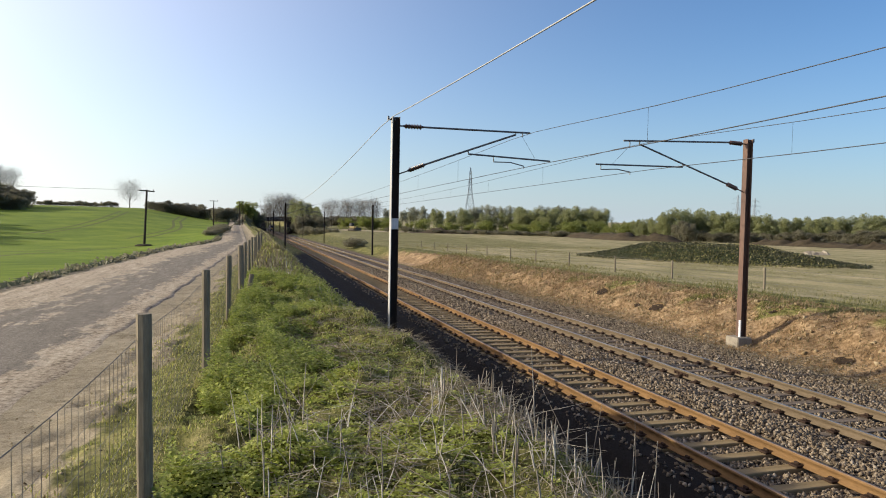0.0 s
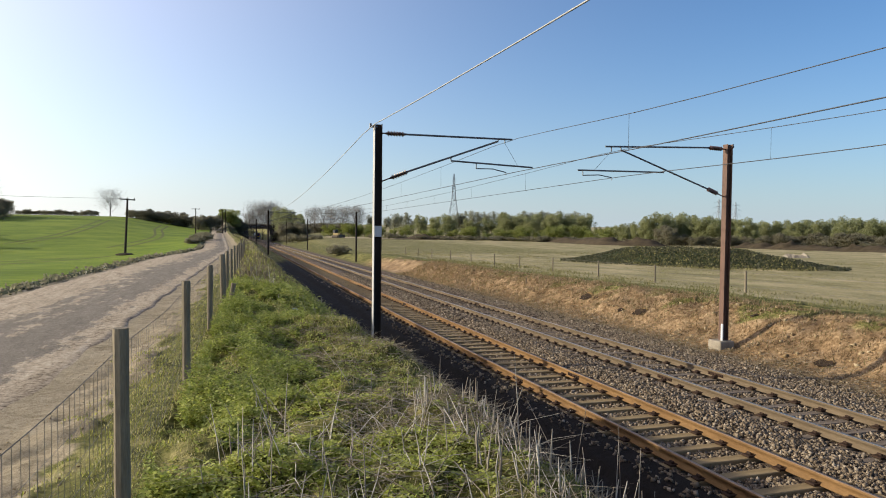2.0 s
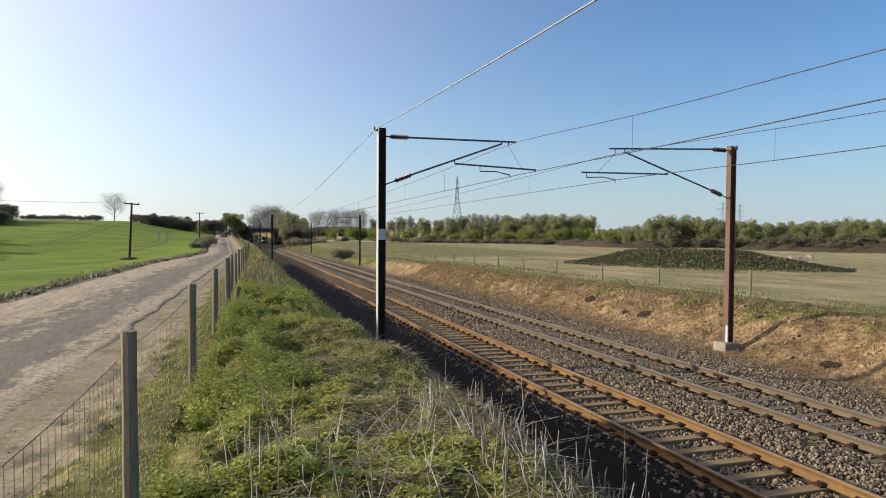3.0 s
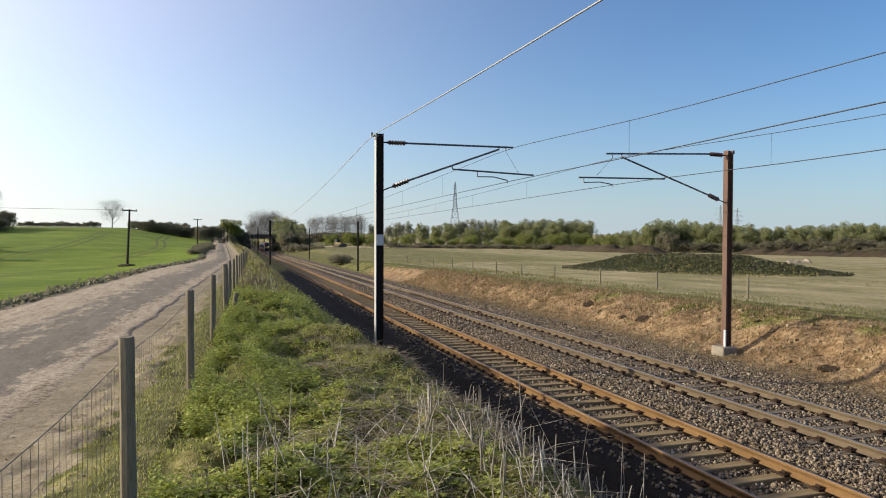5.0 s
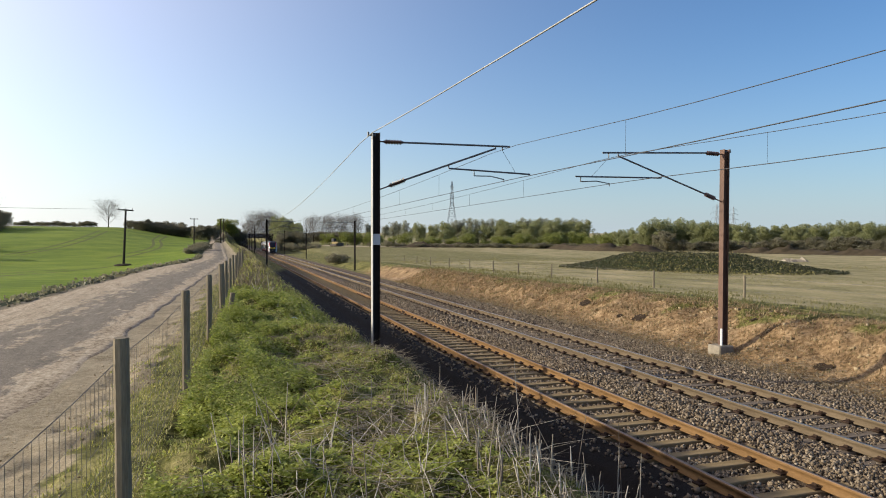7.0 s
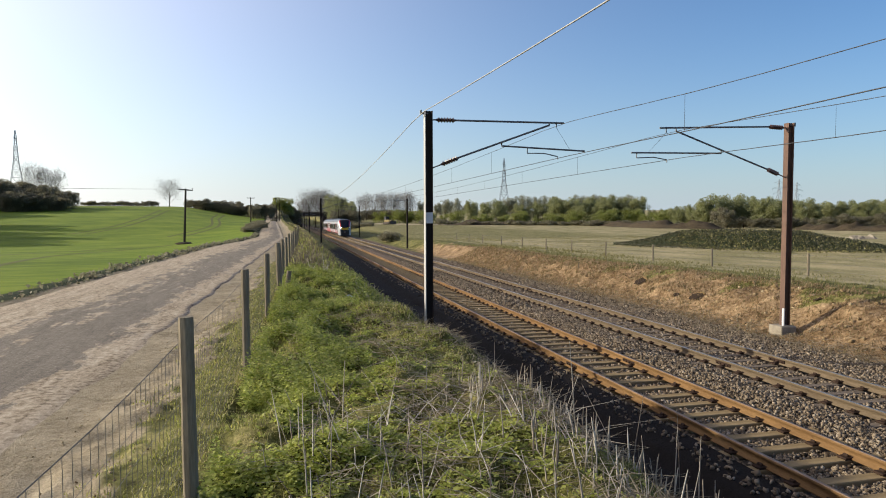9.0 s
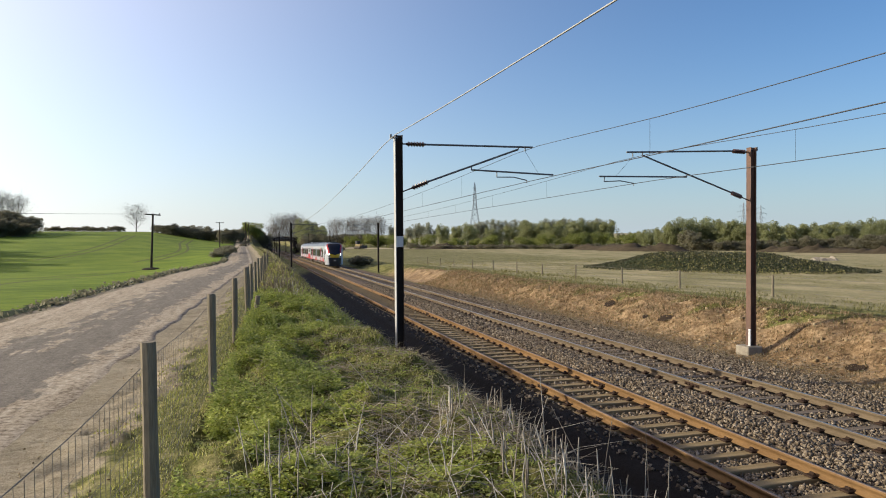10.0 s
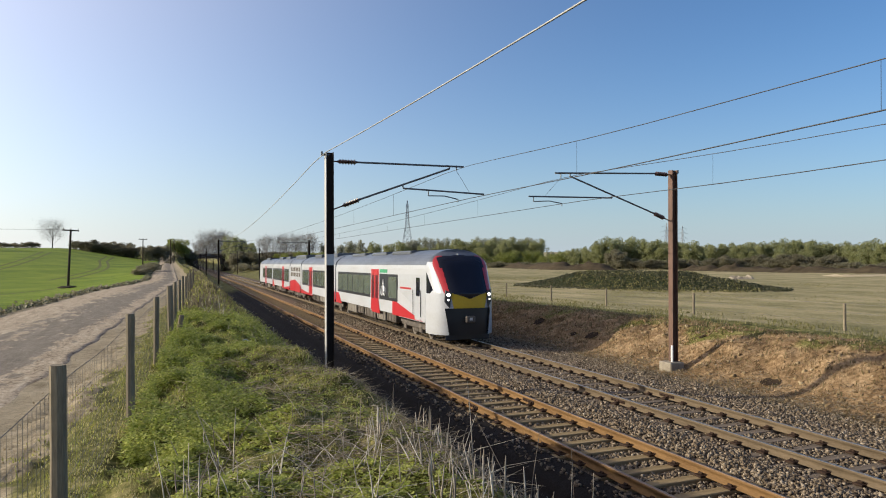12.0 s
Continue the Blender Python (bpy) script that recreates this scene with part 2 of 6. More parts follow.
M_GROUND, M_ROAD = terrain_material(), road_material()
M_RUST = worn("rusty_rail_side", (0.10, 0.055, 0.023), (0.28, 0.165, 0.07), 3, 50, 0.85, 0.0, stretch=(1, 0.2, 1))
M_RAILTOP = worn("worn_rail_head", (0.2, 0.12, 0.07), (0.38, 0.26, 0.17), 2, 40, 0.6, 0.2, 0.1, stretch=(1, 0.1, 1))
M_RUST2 = worn("brown_rail_side", (0.08, 0.058, 0.036), (0.2, 0.15, 0.095), 3, 50, 0.85, 0.0, stretch=(1, 0.2, 1))
M_RAILTOP2 = worn("polished_rail_head", (0.30, 0.26, 0.22), (0.5, 0.45, 0.4), 2, 40, 0.35, 0.7, 0.05, stretch=(1, 0.1, 1))
M_IRON = worn("dark_iron_fitting", (0.02, 0.012, 0.009), (0.07, 0.04, 0.025), 8, 60, 0.8)
M_SLEEPER = worn("weathered_sleeper", (0.18, 0.122, 0.058), (0.38, 0.285, 0.155), 3, 45, 0.9, stretch=(0.3, 2, 2))
M_SLEEPER2 = worn("grey_oily_sleeper", (0.1, 0.08, 0.06), (0.24, 0.19, 0.145), 3, 45, 0.9, stretch=(0.3, 2, 2))
M_STONE = pieces("ballast_stone", [(0.045, 0.034, 0.024), (0.17, 0.127, 0.085), (0.26, 0.2, 0.135), (0.34, 0.27, 0.19), (0.11, 0.082, 0.055), (0.48, 0.4, 0.3)])
M_STEEL_MAST = worn("rusted_mast_steel", (0.075, 0.04, 0.026), (0.2, 0.105, 0.068), 1.5, 30, 0.75, stretch=(1, 1, 0.2))
# mast flange facing the sun, its brightness put into the colour
M_SUNLIT_FLANGE = worn("sunlit_flange_steel", (0.34, 0.33, 0.31), (0.58, 0.57, 0.54), 2, 30, 0.6, stretch=(1, 1, 0.2))
# mast sides turned from the sun, their shade put into the colour
M_SHADED_MAST = worn("shaded_mast_steel", (0.022, 0.016, 0.013), (0.06, 0.045, 0.036), 1.5, 30, 0.8, stretch=(1, 1, 0.2))
M_GALV = worn("grey_galvanised_tube", (0.10, 0.11, 0.12), (0.2, 0.21, 0.22), 5, 60, 0.5, 0.5)
M_INSUL = worn("brown_glazed_insulator", (0.05, 0.025, 0.02), (0.1, 0.05, 0.04), 9, 60, 0.25, bump=0.05)
M_WIRE = worn("dull_copper_wire", (0.03, 0.032, 0.036), (0.07, 0.07, 0.075), 5, 50, 0.6, 0.2, 0.0)
M_WIRE_PALE = worn("pale_aluminium_wire", (0.36, 0.35, 0.33), (0.5, 0.49, 0.46), 5, 50, 0.5, 0.5, 0.0)
M_CONCRETE = worn("pale_concrete", (0.2, 0.17, 0.13), (0.42, 0.37, 0.29), 4, 40, 0.9)
M_POST = worn("weathered_post_wood", (0.15, 0.125, 0.088), (0.36, 0.3, 0.21), 5, 40, 0.9, stretch=(3, 3, 0.3))
M_FENCE_WIRE = worn("galvanised_fence_wire", (0.13, 0.115, 0.095), (0.27, 0.245, 0.205), 5, 50, 0.7, 0.1, 0.0)
M_PLATE = worn("grey_number_plate", (0.5, 0.51, 0.52), (0.68, 0.69, 0.7), 4, 40, 0.5, bump=0.0)

# ---- lie of the land ----
def smooth(a, b, v):
    t = np.clip((np.asarray(v, float) - a) / (b - a), 0, 1)
    return t * t * (3 - 2 * t)


def ramp(y):
    """Way along the line past its easing from level and straight."""
    y = np.minimum(np.asarray(y, float), 640.0)
    return np.where(y < 11, 0.0, np.where(y < 23, (y - 11) ** 2 / 24.0, y - 17))


def bend(y):
    """How far the railway has swung to the right at y."""
    return 0.04 * ramp(y)


def fall(y):
    """The railway's level."""
    return -0.0158 * ramp(y)


def fence_x(y):
    y = np.asarray(y, float)
    return np.where(y < 80, -0.71 + 0.06 * y, 4.09 + 0.012 * (y - 80))


def verge_z(y):
    y = np.asarray(y, float)
    return 1.76 - 0.0135 * (np.clip(y, 0, 70) - 4.7) + 0.0 * y + 3.0 * smooth(190, 320, y)


def road_right(y):
    return fence_x(y) - 1.9


def road_left(y):
    y = np.asarray(y, float)
    return road_right(y) - 4.7 + 1.9 * smooth(55, 85, y)


def road_z(y):
    return verge_z(y) - 0.25


def ripple(x, y, scale, seed=0.0):
    return (np.sin(x * 1.7 / scale + 1.3 * np.sin(y * 1.1 / scale + seed)) + np.sin(y * 2.3 / scale + 1.7 * np.sin(x * 1.9 / scale + 2 * seed)) + np.sin((x + y) * 3.1 / scale + seed * 3)) / 3


def lattice(i, j, seed):
    q = np.sin(i * 127.1 + j * 311.7 + seed * 74.7) * 43758.5453
    return q - np.floor(q)


def lumps(x, y, scale, seed=0.0):
    """Uneven lumps of about the given size, from -0.5 to 0.5."""
    u, v = np.asarray(x, float) / scale + 0.31 * seed, np.asarray(y, float) / scale - 0.17 * seed
    i, j = np.floor(u), np.floor(v)
    a, b = u - i, v - j
    a, b = a * a * (3 - 2 * a), b * b * (3 - 2 * b)
    low = lattice(i, j, seed) * (1 - a) + lattice(i + 1, j, seed) * a
    high = lattice(i, j + 1, seed) * (1 - a) + lattice(i + 1, j + 1, seed) * a
    return low * (1 - b) + high * b - 0.5


def mound(x, y):
    """Distance from the earth mound's middle, 1 at its foot."""
    e1 = ((x - 48.3) * 0.28 - (y - 64) * 0.96) / 17.5
    e2 = ((x - 48.3) * 0.96 + (y - 64) * 0.28) / 7.5
    return np.sqrt(e1 * e1 + e2 * e2)


def ground(x, y):
    x, y = np.asarray(x, float), np.asarray(y, float)
    rx = x - bend(y)
    low = fall(y)
    vz, rz = verge_z(y), road_z(y)
    xf, xr, xl = fence_x(y), road_right(y), road_left(y)
    # bank between the fence and the line
    back = 0.36 * (1 - smooth(5.5, 9.0, y)) + 0.95 * smooth(10, 18, y) + 7.0 * smooth(80, 250, y)
    s = 1 - smooth(0, 1, (rx - 2.5 + back) / (2.55 + 0.85 * back))
    lip = vz + 0.10 * np.sin(y * 0.9 + x) * smooth(0.5, 2, x) * (1 - smooth(3, 5, x))
    bank = (low - 0.36) + (lip - low + 0.36) * s
    # formation
    bed = low - 0.24 + 0.10 * np.exp(-(((rx - 9.6) / 0.55) ** 2))
    bed = bed + 0.085 * (1 - smooth(6.8, 7.0, rx)) - 0.1 * (1 - smooth(6.0, 6.5, rx)) - 0.14 * smooth(13.0, 14.3, rx)
    # far bank and meadow
    hgt = 1.28 - 0.23 * smooth(20, 50, y) - 0.05 * smooth(50, 90, y) - 0.7 * smooth(90, 130, y)
    far = low - 0.36 + hgt * smooth(15.0, 18.6, rx) + (0.3 * lumps(x, y, 1.3, 3.0) + 0.22 * lumps(x, y, 0.5, 4.0)) * smooth(15.0, 16.5, rx) * (1 - smooth(17.8, 19.5, rx))
    meadow = np.interp(y, [10, 28, 120, 200, 300], [0.4, 0.25, -1.5, -2.0, -2.3])
    far = far + (meadow - far) * smooth(18.8, 27.5, rx)
    # mound of earth in the meadow
    far = far + (1.5 + 0.2 * ripple(x, y, 3.0, 1.0)) * (1 - smooth(0.3, 1.0, mound(x, y)))
    z = np.where(rx < 6.4, bank, np.where(rx < 14.3, bed, far))
    z = np.where((rx >= 6.1) & (rx < 6.4), np.maximum(bank, bed), z)
    # verge, road, ploughland
    vv = vz + (rz - vz) * smooth(0, 1.5, xf - x)
    z = np.where(x < xf, np.minimum(vv, np.where(x < xf, vv, z)), z)
    u = xl - x
    lift = 3.2 * smooth(85, 225, y) * smooth(0, 30, u) - 0.95 * smooth(30, 85, y) * (1 - smooth(85, 150, y)) * smooth(0, 9, u)
    crest = -3.5 * smooth(225, 330, y) * smooth(0, 25, u)
    field = rz + 0.10 * smooth(0, 0.5, u) + lift + crest + 0.4 * smooth(10, 60, u) * smooth(100, 200, y)
    z = np.where(u > 0, field, z)
    rough = 0.045 * ripple(x, y, 0.35) + 0.03 * ripple(x, y, 0.9, 2.0)
    tufts = 0.16 * lumps(x, y, 0.75, 1.0) + 0.15 * lumps(x, y, 0.33, 2.0) + 0.08 * lumps(x, y, 0.14, 3.0)
    rough = rough + tufts * np.where(x > xf, 1.0, 0.0) * (1 - smooth(4.6, 5.4, rx)) * smooth(0.0, 0.4, x - xf)
    on = np.where((x > xf) & (rx < 5.6), 1.0, 0.0) + np.where(rx > 15.5, 1.0, 0.0)
    # clods and ruts of the dirt strip
    strip = smooth(0.25, 0.6, xf - x) * smooth(0.3, 0.8, x - xr)
    z = z + strip * (0.10 * lumps(x, y * 0.5, 0.3, 6.0) + 0.09 * lumps(x, y * 0.6, 0.14, 7.0)) * (1 - smooth(18, 30, y))
    return z + rough * on


def weights(x, y):
    rx = x - bend(y)
    xf, xr, xl = fence_x(y), road_right(y), road_left(y)
    u = xl - x
    w = {}
    w["crop"] = smooth(0.35, 0.8, u) * (y < 330)
    w["dirt"] = smooth(0.45, 1.0, xf - x + 0.5 * lumps(x, y, 0.9, 8.0) + 0.4 * lumps(x, y, 0.3, 9.0)) * (u < 0.5) * (1 - smooth(0.3, 0.5, u))
    near = 1 - 0.75 * smooth(60, 100, y)
    w["dry"] = smooth(14.6, 15.3, rx) * (1 - smooth(17.0, 19.6, rx + 1.3 * ripple(x, y, 2.0) + 0.8 * ripple(x, y, 0.8, 5.0))) * near
    w["stubble"] = smooth(19.5, 24, rx) * (0.9 - 0.45 * smooth(70, 130, y) * (1 - smooth(60, 90, x)))
    # strip of dark soil plus painted bank shadow, from slope to near rail
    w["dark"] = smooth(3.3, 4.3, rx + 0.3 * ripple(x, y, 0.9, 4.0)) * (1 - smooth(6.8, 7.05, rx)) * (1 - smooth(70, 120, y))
    w["stone"] = smooth(6.85, 7.05, rx) * (1 - smooth(14.4, 15.2, rx))
    w["weed"] = np.maximum(1 - smooth(0.75, 1.0, mound(x, y)), smooth(0, 0.3, u) * (1 - smooth(0.5, 0.9, u + 0.3 * ripple(x, y, 1.0))))
    return w


def spaced(a, b, fine, at, grow):
    """Steps that widen away from at."""
    out, p = [at], at
    while p < b:
        p += fine + grow * (p - at)
        out.append(min(p, b))
    p = at
    while p > a:
        p -= fine + grow * (at - p)
        out.append(max(p, a))
    return np.array(sorted(set(out)))


def build_ground():
    xs = np.unique(np.concatenate([spaced(-1600, -6, 0.25, -6, 0.03), np.arange(-6, -3.2, 0.14), np.arange(-3.2, 4.6, 0.065), np.arange(4.6, 20, 0.14), spaced(20, 1700, 0.25, 20, 0.03)]))
    ys = np.unique(np.concatenate([spaced(-60, 0, 0.4, 0, 0.06), np.arange(0, 2.4, 0.16), np.arange(2.4, 12, 0.065), np.arange(12, 24, 0.13), spaced(24, 3000, 0.2, 24, 0.014)]))
    gx, gy = np.meshgrid(xs, ys)
    v = np.stack([gx, gy, ground(gx, gy)], -1).reshape(-1, 3)
    nx, ny = len(xs), len(ys)
    i = (np.arange(ny - 1)[:, None] * nx + np.arange(nx - 1)[None, :]).ravel()
    me = mesh_np("ground", v, np.stack([i, i + 1, i + nx + 1, i + nx], -1), M_GROUND, smooth=True)
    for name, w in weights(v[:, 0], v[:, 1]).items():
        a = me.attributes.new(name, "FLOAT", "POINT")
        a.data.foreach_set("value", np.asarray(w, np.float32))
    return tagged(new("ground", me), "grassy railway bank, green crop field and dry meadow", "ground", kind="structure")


def build_road():
    ys = np.unique(np.concatenate([np.arange(-40, 60, 0.5), np.arange(60, 330, 2.0)]))
    cross = [j / 14 for j in range(14)] + [0.965, 0.985, 1.0]
    k = len(cross)
    v, sand = [], []
    for y in ys:
        a, b = float(road_left(y)), float(road_right(y))
        z, far = float(road_z(y)), float(smooth(11, 17, y))
        for j, s in enumerate(cross):
            x = a + (b - a) * s
            edge = 0.05 * math.sin(y * 1.3) + 0.04 * math.sin(y * 3.1 + 1) if j == 0 or j >= k - 3 else 0
            v.append((x + edge, y, z + 0.010 + 0.016 * far + 0.04 * math.sin(math.pi * s) - (0.05 if j == 0 else 0.014 + 0.02 * far if j == k - 1 else 0.006 * (1 - far) if j == k - 2 else 0)))
            sand.append(max(0, min(1, 1.75 - s / 0.36)) * 0.8 + 0.85 * max(0, (s - 0.74) / 0.26) + 0.28 * math.exp(-((s - 0.62) / 0.08) ** 2))
    i = (np.arange(len(ys) - 1)[:, None] * k + np.arange(k - 1)[None, :]).ravel()
    me = mesh_np("road", v, np.stack([i, i + 1, i + k + 1, i + k], -1), M_ROAD, smooth=True)
    a = me.attributes.new("sand", "FLOAT", "POINT")
    a.data.foreach_set("value", np.array(sand, np.float32))
    return tagged(new("road", me), "narrow worn grey lane with sandy dirt along its edges", "road", kind="structure")


build_ground()
build_road()

# ---- railway ----
GAUGE = ((7.09, 8.59), (10.63, 12.13))
RAIL_PROFILE = ((-0.035, 0.0), (0.035, 0.0), (0.036, -0.04), (0.012, -0.055), (0.012, -0.125), (0.068, -0.143), (0.068, -0.16), (-0.068, -0.16), (-0.068, -0.143), (-0.012, -0.125), (-0.012, -0.055), (-0.036, -0.04))


def build_rail(x, top, side, parent):
    ys = np.concatenate([np.arange(-30, 70, 5.0), np.arange(70, 640, 8.0)])
    k = len(RAIL_PROFILE)
    v = [(x + bx(y) + px, y, float(fall(y)) + pz) for y in ys for px, pz in RAIL_PROFILE]
    f = [(i * k + j, i * k + (j + 1) % k, (i + 1) * k + (j + 1) % k, (i + 1) * k + j) for i in range(len(ys) - 1) for j in range(k)]
    me = mesh_np("rail", v, f, side)
    me.materials.append(top)
    me.polygons.foreach_set("material_index", np.array([1 if n % k == 0 else 0 for n in range(len(f))], np.int32))
    return part("rail", me, side, parent)


def bx(y):
    return float(bend(y))


def build_track(n):
    a, b = GAUGE[n]
    mid = (a + b) / 2
    root = empty("railway_track", pose(0, 0, 0), ("rusty little-used track with pale timber sleepers in stone ballast", "busier track with polished rail heads in stone ballast")[n], "railway track", kind="structure")
    for x in (a, b):
        build_rail(x, (M_RAILTOP, M_RAILTOP2)[n], (M_RUST, M_RUST2)[n], root)
    bm = bmesh.new()
    box(bm, -1.28, 1.28, -0.108, 0.108, -0.14, 0.0, 0.012)
    sleeper = bm_mesh("sleeper", bm, (M_SLEEPER, M_SLEEPER2)[n])
    bm = bmesh.new()
    box(bm, -0.17, 0.17, -0.09, 0.09, 0.0, 0.035, 0.008)
    box(bm, -0.11, -0.07, -0.05, 0.05, 0.03, 0.075, 0.012)
    box(bm, 0.07, 0.11, -0.05, 0.05, 0.03, 0.075, 0.012)
    chair = bm_mesh("rail_chair", bm, M_IRON)
    bm = bmesh.new()
    for s in (-1, 1):
        box(bm, s * 0.014 - 0.016, s * 0.014 + 0.016, -0.28, 0.28, -0.128, -0.05, 0.006)
        for q in (-0.2, -0.07, 0.07, 0.2):
            tube(bm, (s * 0.02, q, -0.09), (s * 0.055, q, -0.09), 0.018, n=6)
    plate = bm_mesh("fishplate", bm, M_IRON)
    y0 = (7.784 * 1.05, 7.5)[n] - 0.66 * 8
    k = 0
    while True:
        y = y0 + 0.655 * k
        k += 1
        if y > 100:
            break
        if y < 2:
            continue
        ob = part("sleeper", sleeper, None, root)
        ob.matrix_basis = pose(mid + bx(y) + random.uniform(-0.03, 0.03), y + random.uniform(-0.02, 0.02), float(fall(y)) - 0.165 - (0.0, 0.015)[n], 0, 0, random.uniform(-0.6, 0.6) - 2.29 * float(smooth(11, 23, y)))
        if y < 48:
            for x in (a, b):
                ob = part("rail_chair", chair, None, root)
                ob.matrix_basis = pose(x + bx(y), y, float(fall(y)) - 0.165)
    v, f = [], []
    for q in range(700):
        y = 100.3 + 0.66 * q
        x, z = mid + bx(y), float(fall(y)) - 0.17
        o = len(v)
        v += [(x + sx * 1.28, y + sy * 0.125, z) for sx, sy in ((-1, -1), (1, -1), (1, 1), (-1, 1))]
        v += [(x + sx * 1.28, y + sy * 0.125, z - 0.14) for sx, sy in ((-1, -1), (1, -1), (1, 1), (-1, 1))]
        f += [(o, o + 1, o + 2, o + 3), (o, o + 4, o + 5, o + 1), (o + 3, o + 2, o + 6, o + 7)]
    tagged(part("far_sleepers", mesh_from("far_sleepers", v, f, M_SLEEPER), None, root), kind="stuff")
    for x in (a, b):
        for y in ((15.55, 33.8, 52.0), (14.7, 32.9, 51.2))[n]:
            ob = part("fishplate", plate, None, root)
            ob.matrix_basis = pose(x + bx(y), y, float(fall(y)), 0, 0, -2.29 * float(smooth(11, 23, y)))
    return root


build_track(0)
build_track(1)


# ---- overhead line masts ----
JOINTS = {
    1: {"top_root": (0.22, 6.04), "top_in": (0.78, 6.04), "top_out": (3.96, 6.05), "stay_root": (0.12, 4.74), "stay_in": (0.86, 5.03), "stay_top": (3.52, 5.98), "reg_in": (2.1, 5.47), "reg_out": (4.61, 5.27), "steady_in": (2.86, 5.18), "steady_out": (3.78, 5.1), "clip": (3.73, 5.93)},
    -1: {"top_root": (0.2, 6.1), "top_in": (0.75, 6.12), "top_out": (4.49, 5.99), "stay_root": (0.1, 4.57), "stay_in": (0.78, 4.82), "stay_top": (3.95, 5.91), "reg_in": (2.4, 5.38), "reg_out": (5.41, 5.25), "steady_in": (5.24, 5.1), "steady_out": (4.25, 5.06), "clip": (4.28, 5.85)},
}


def build_mast(name, x, y, base, top, arm, label, mat, flange, plate=False, plinth=False):
    """arm: +1 reaches to the right, -1 to the left."""
    root = empty(name, pose(x, y, base), label, "railway mast", "overhead line masts")
    h = top - base
    bm = bmesh.new()
    w = 0.105
    box(bm, w - 0.016, w, -w, w, -0.5, h)
    box(bm, -w + 0.016, w - 0.016, -0.008, 0.008, -0.5, h)
    part("column", bm, mat, root)
    # sunward flange, apart so that the left mast's can carry painted sunlight
    bm = bmesh.new()
    box(bm, -w, -w + 0.016, -w, w, -0.5, h)
    part("flange", bm, flange, root)
    if plinth:
        bm = bmesh.new()
        box(bm, -0.36, 0.2, -0.3, 0.3, -0.5, 0.24, 0.03)
        part("plinth", bm, M_CONCRETE, root, "pale concrete foundation block")
        bm = bmesh.new()
        box(bm, -0.15, -0.106, -0.14, -0.04, 0.22, 0.78, 0.012)
        part("cable_guard", bm, M_PLATE, root, "pale cable guard at the mast's foot")
    if plate:
        bm = bmesh.new()
        box(bm, -0.1, 0.1, -w - 0.012, -w - 0.002, h * 0.487, h * 0.537, 0.003)
        part("number_plate", bm, M_PLATE, root, "pale grey identification plate")
    a = arm
    # joints of the arm, out from the column and up from its foot
    P = {k: Vector((a * ox, 0, oz - base)) for k, (ox, oz) in JOINTS[arm].items()}
    bm = bmesh.new()
    tube(bm, P["top_in"], P["top_out"], 0.027)
    part("top_tube", bm, M_GALV, root)
    ribs = [(0, 0.03)] + [(s / 14, 0.035 if s % 2 else 0.075) for s in range(1, 14)] + [(1, 0.03)]
    bm = bmesh.new()
    p = Vector((a * 0.1, 0, P["top_root"].z))
    tube(bm, p, P["top_root"], 0.02)
    lathe(bm, P["top_root"], P["top_in"], ribs)
    part("insulator", bm, M_INSUL, root, "ribbed dark brown insulator")
    bm = bmesh.new()
    tube(bm, P["stay_in"], P["stay_top"], 0.027)
    tube(bm, P["stay_top"], P["stay_top"] + Vector((0, 0, 0.09)), 0.02)
    part("stay_tube", bm, M_GALV, root)
    way = (P["stay_in"] - P["stay_root"]).normalized()
    bm = bmesh.new()
    tube(bm, P["stay_root"], P["stay_root"] + way * 0.28, 0.018)
    lathe(bm, P["stay_root"] + way * 0.26, P["stay_in"], ribs)
    part("insulator", bm, M_INSUL, root, "ribbed dark brown insulator")
    bm = bmesh.new()
    drop = Vector((0, 0, 0.1))
    tube(bm, P["reg_in"], P["reg_in"] - drop, 0.018)
    tube(bm, P["reg_in"] - drop, P["reg_out"], 0.024)
    part("registration_tube", bm, M_GALV, root)
    bm = bmesh.new()
    s0, s1 = P["steady_in"], P["steady_out"]
    mid = s0.lerp(s1, 0.55) + Vector((0, 0, 0.05))
    tube(bm, s0 + Vector((0, 0, 0.17)), s0, 0.016)
    tube(bm, s0, mid, 0.015)
    tube(bm, mid, s1, 0.015)
    tube(bm, s1, s1 - Vector((0, 0, 0.08)), 0.015)
    part("steady_arm", bm, M_GALV, root)
    bm = bmesh.new()
    tube(bm, P["clip"] + Vector((0, 0, 0.15)), P["clip"], 0.018)
    tube(bm, P["clip"], P["reg_out"].lerp(P["reg_in"] - drop, 0.18), 0.005)
    part("hanger", bm, M_GALV, root)
    bm = bmesh.new()
    tube(bm, (0, 0, h - 0.07), (-a * 0.22, 0, h - 0.06), 0.03)
    tube(bm, (-a * 0.2, 0, h - 0.1), (-a * 0.2, 0, h + 0.02), 0.03)
    part("wire_clamp", bm, M_GALV, root)
    return root


MAST_Y = 18.95
build_mast("mast", 4.41, MAST_Y, 0.35, 6.27, 1, "steel mast coloured dark as in shade with a cantilever arm on the grassy bank", M_SHADED_MAST, M_SUNLIT_FLANGE, plate=True)
build_mast("mast", 15.92, MAST_Y, -0.3, 6.25, -1, "rust brown steel mast with a cantilever arm on a concrete block", M_STEEL_MAST, M_STEEL_MAST, plinth=True)


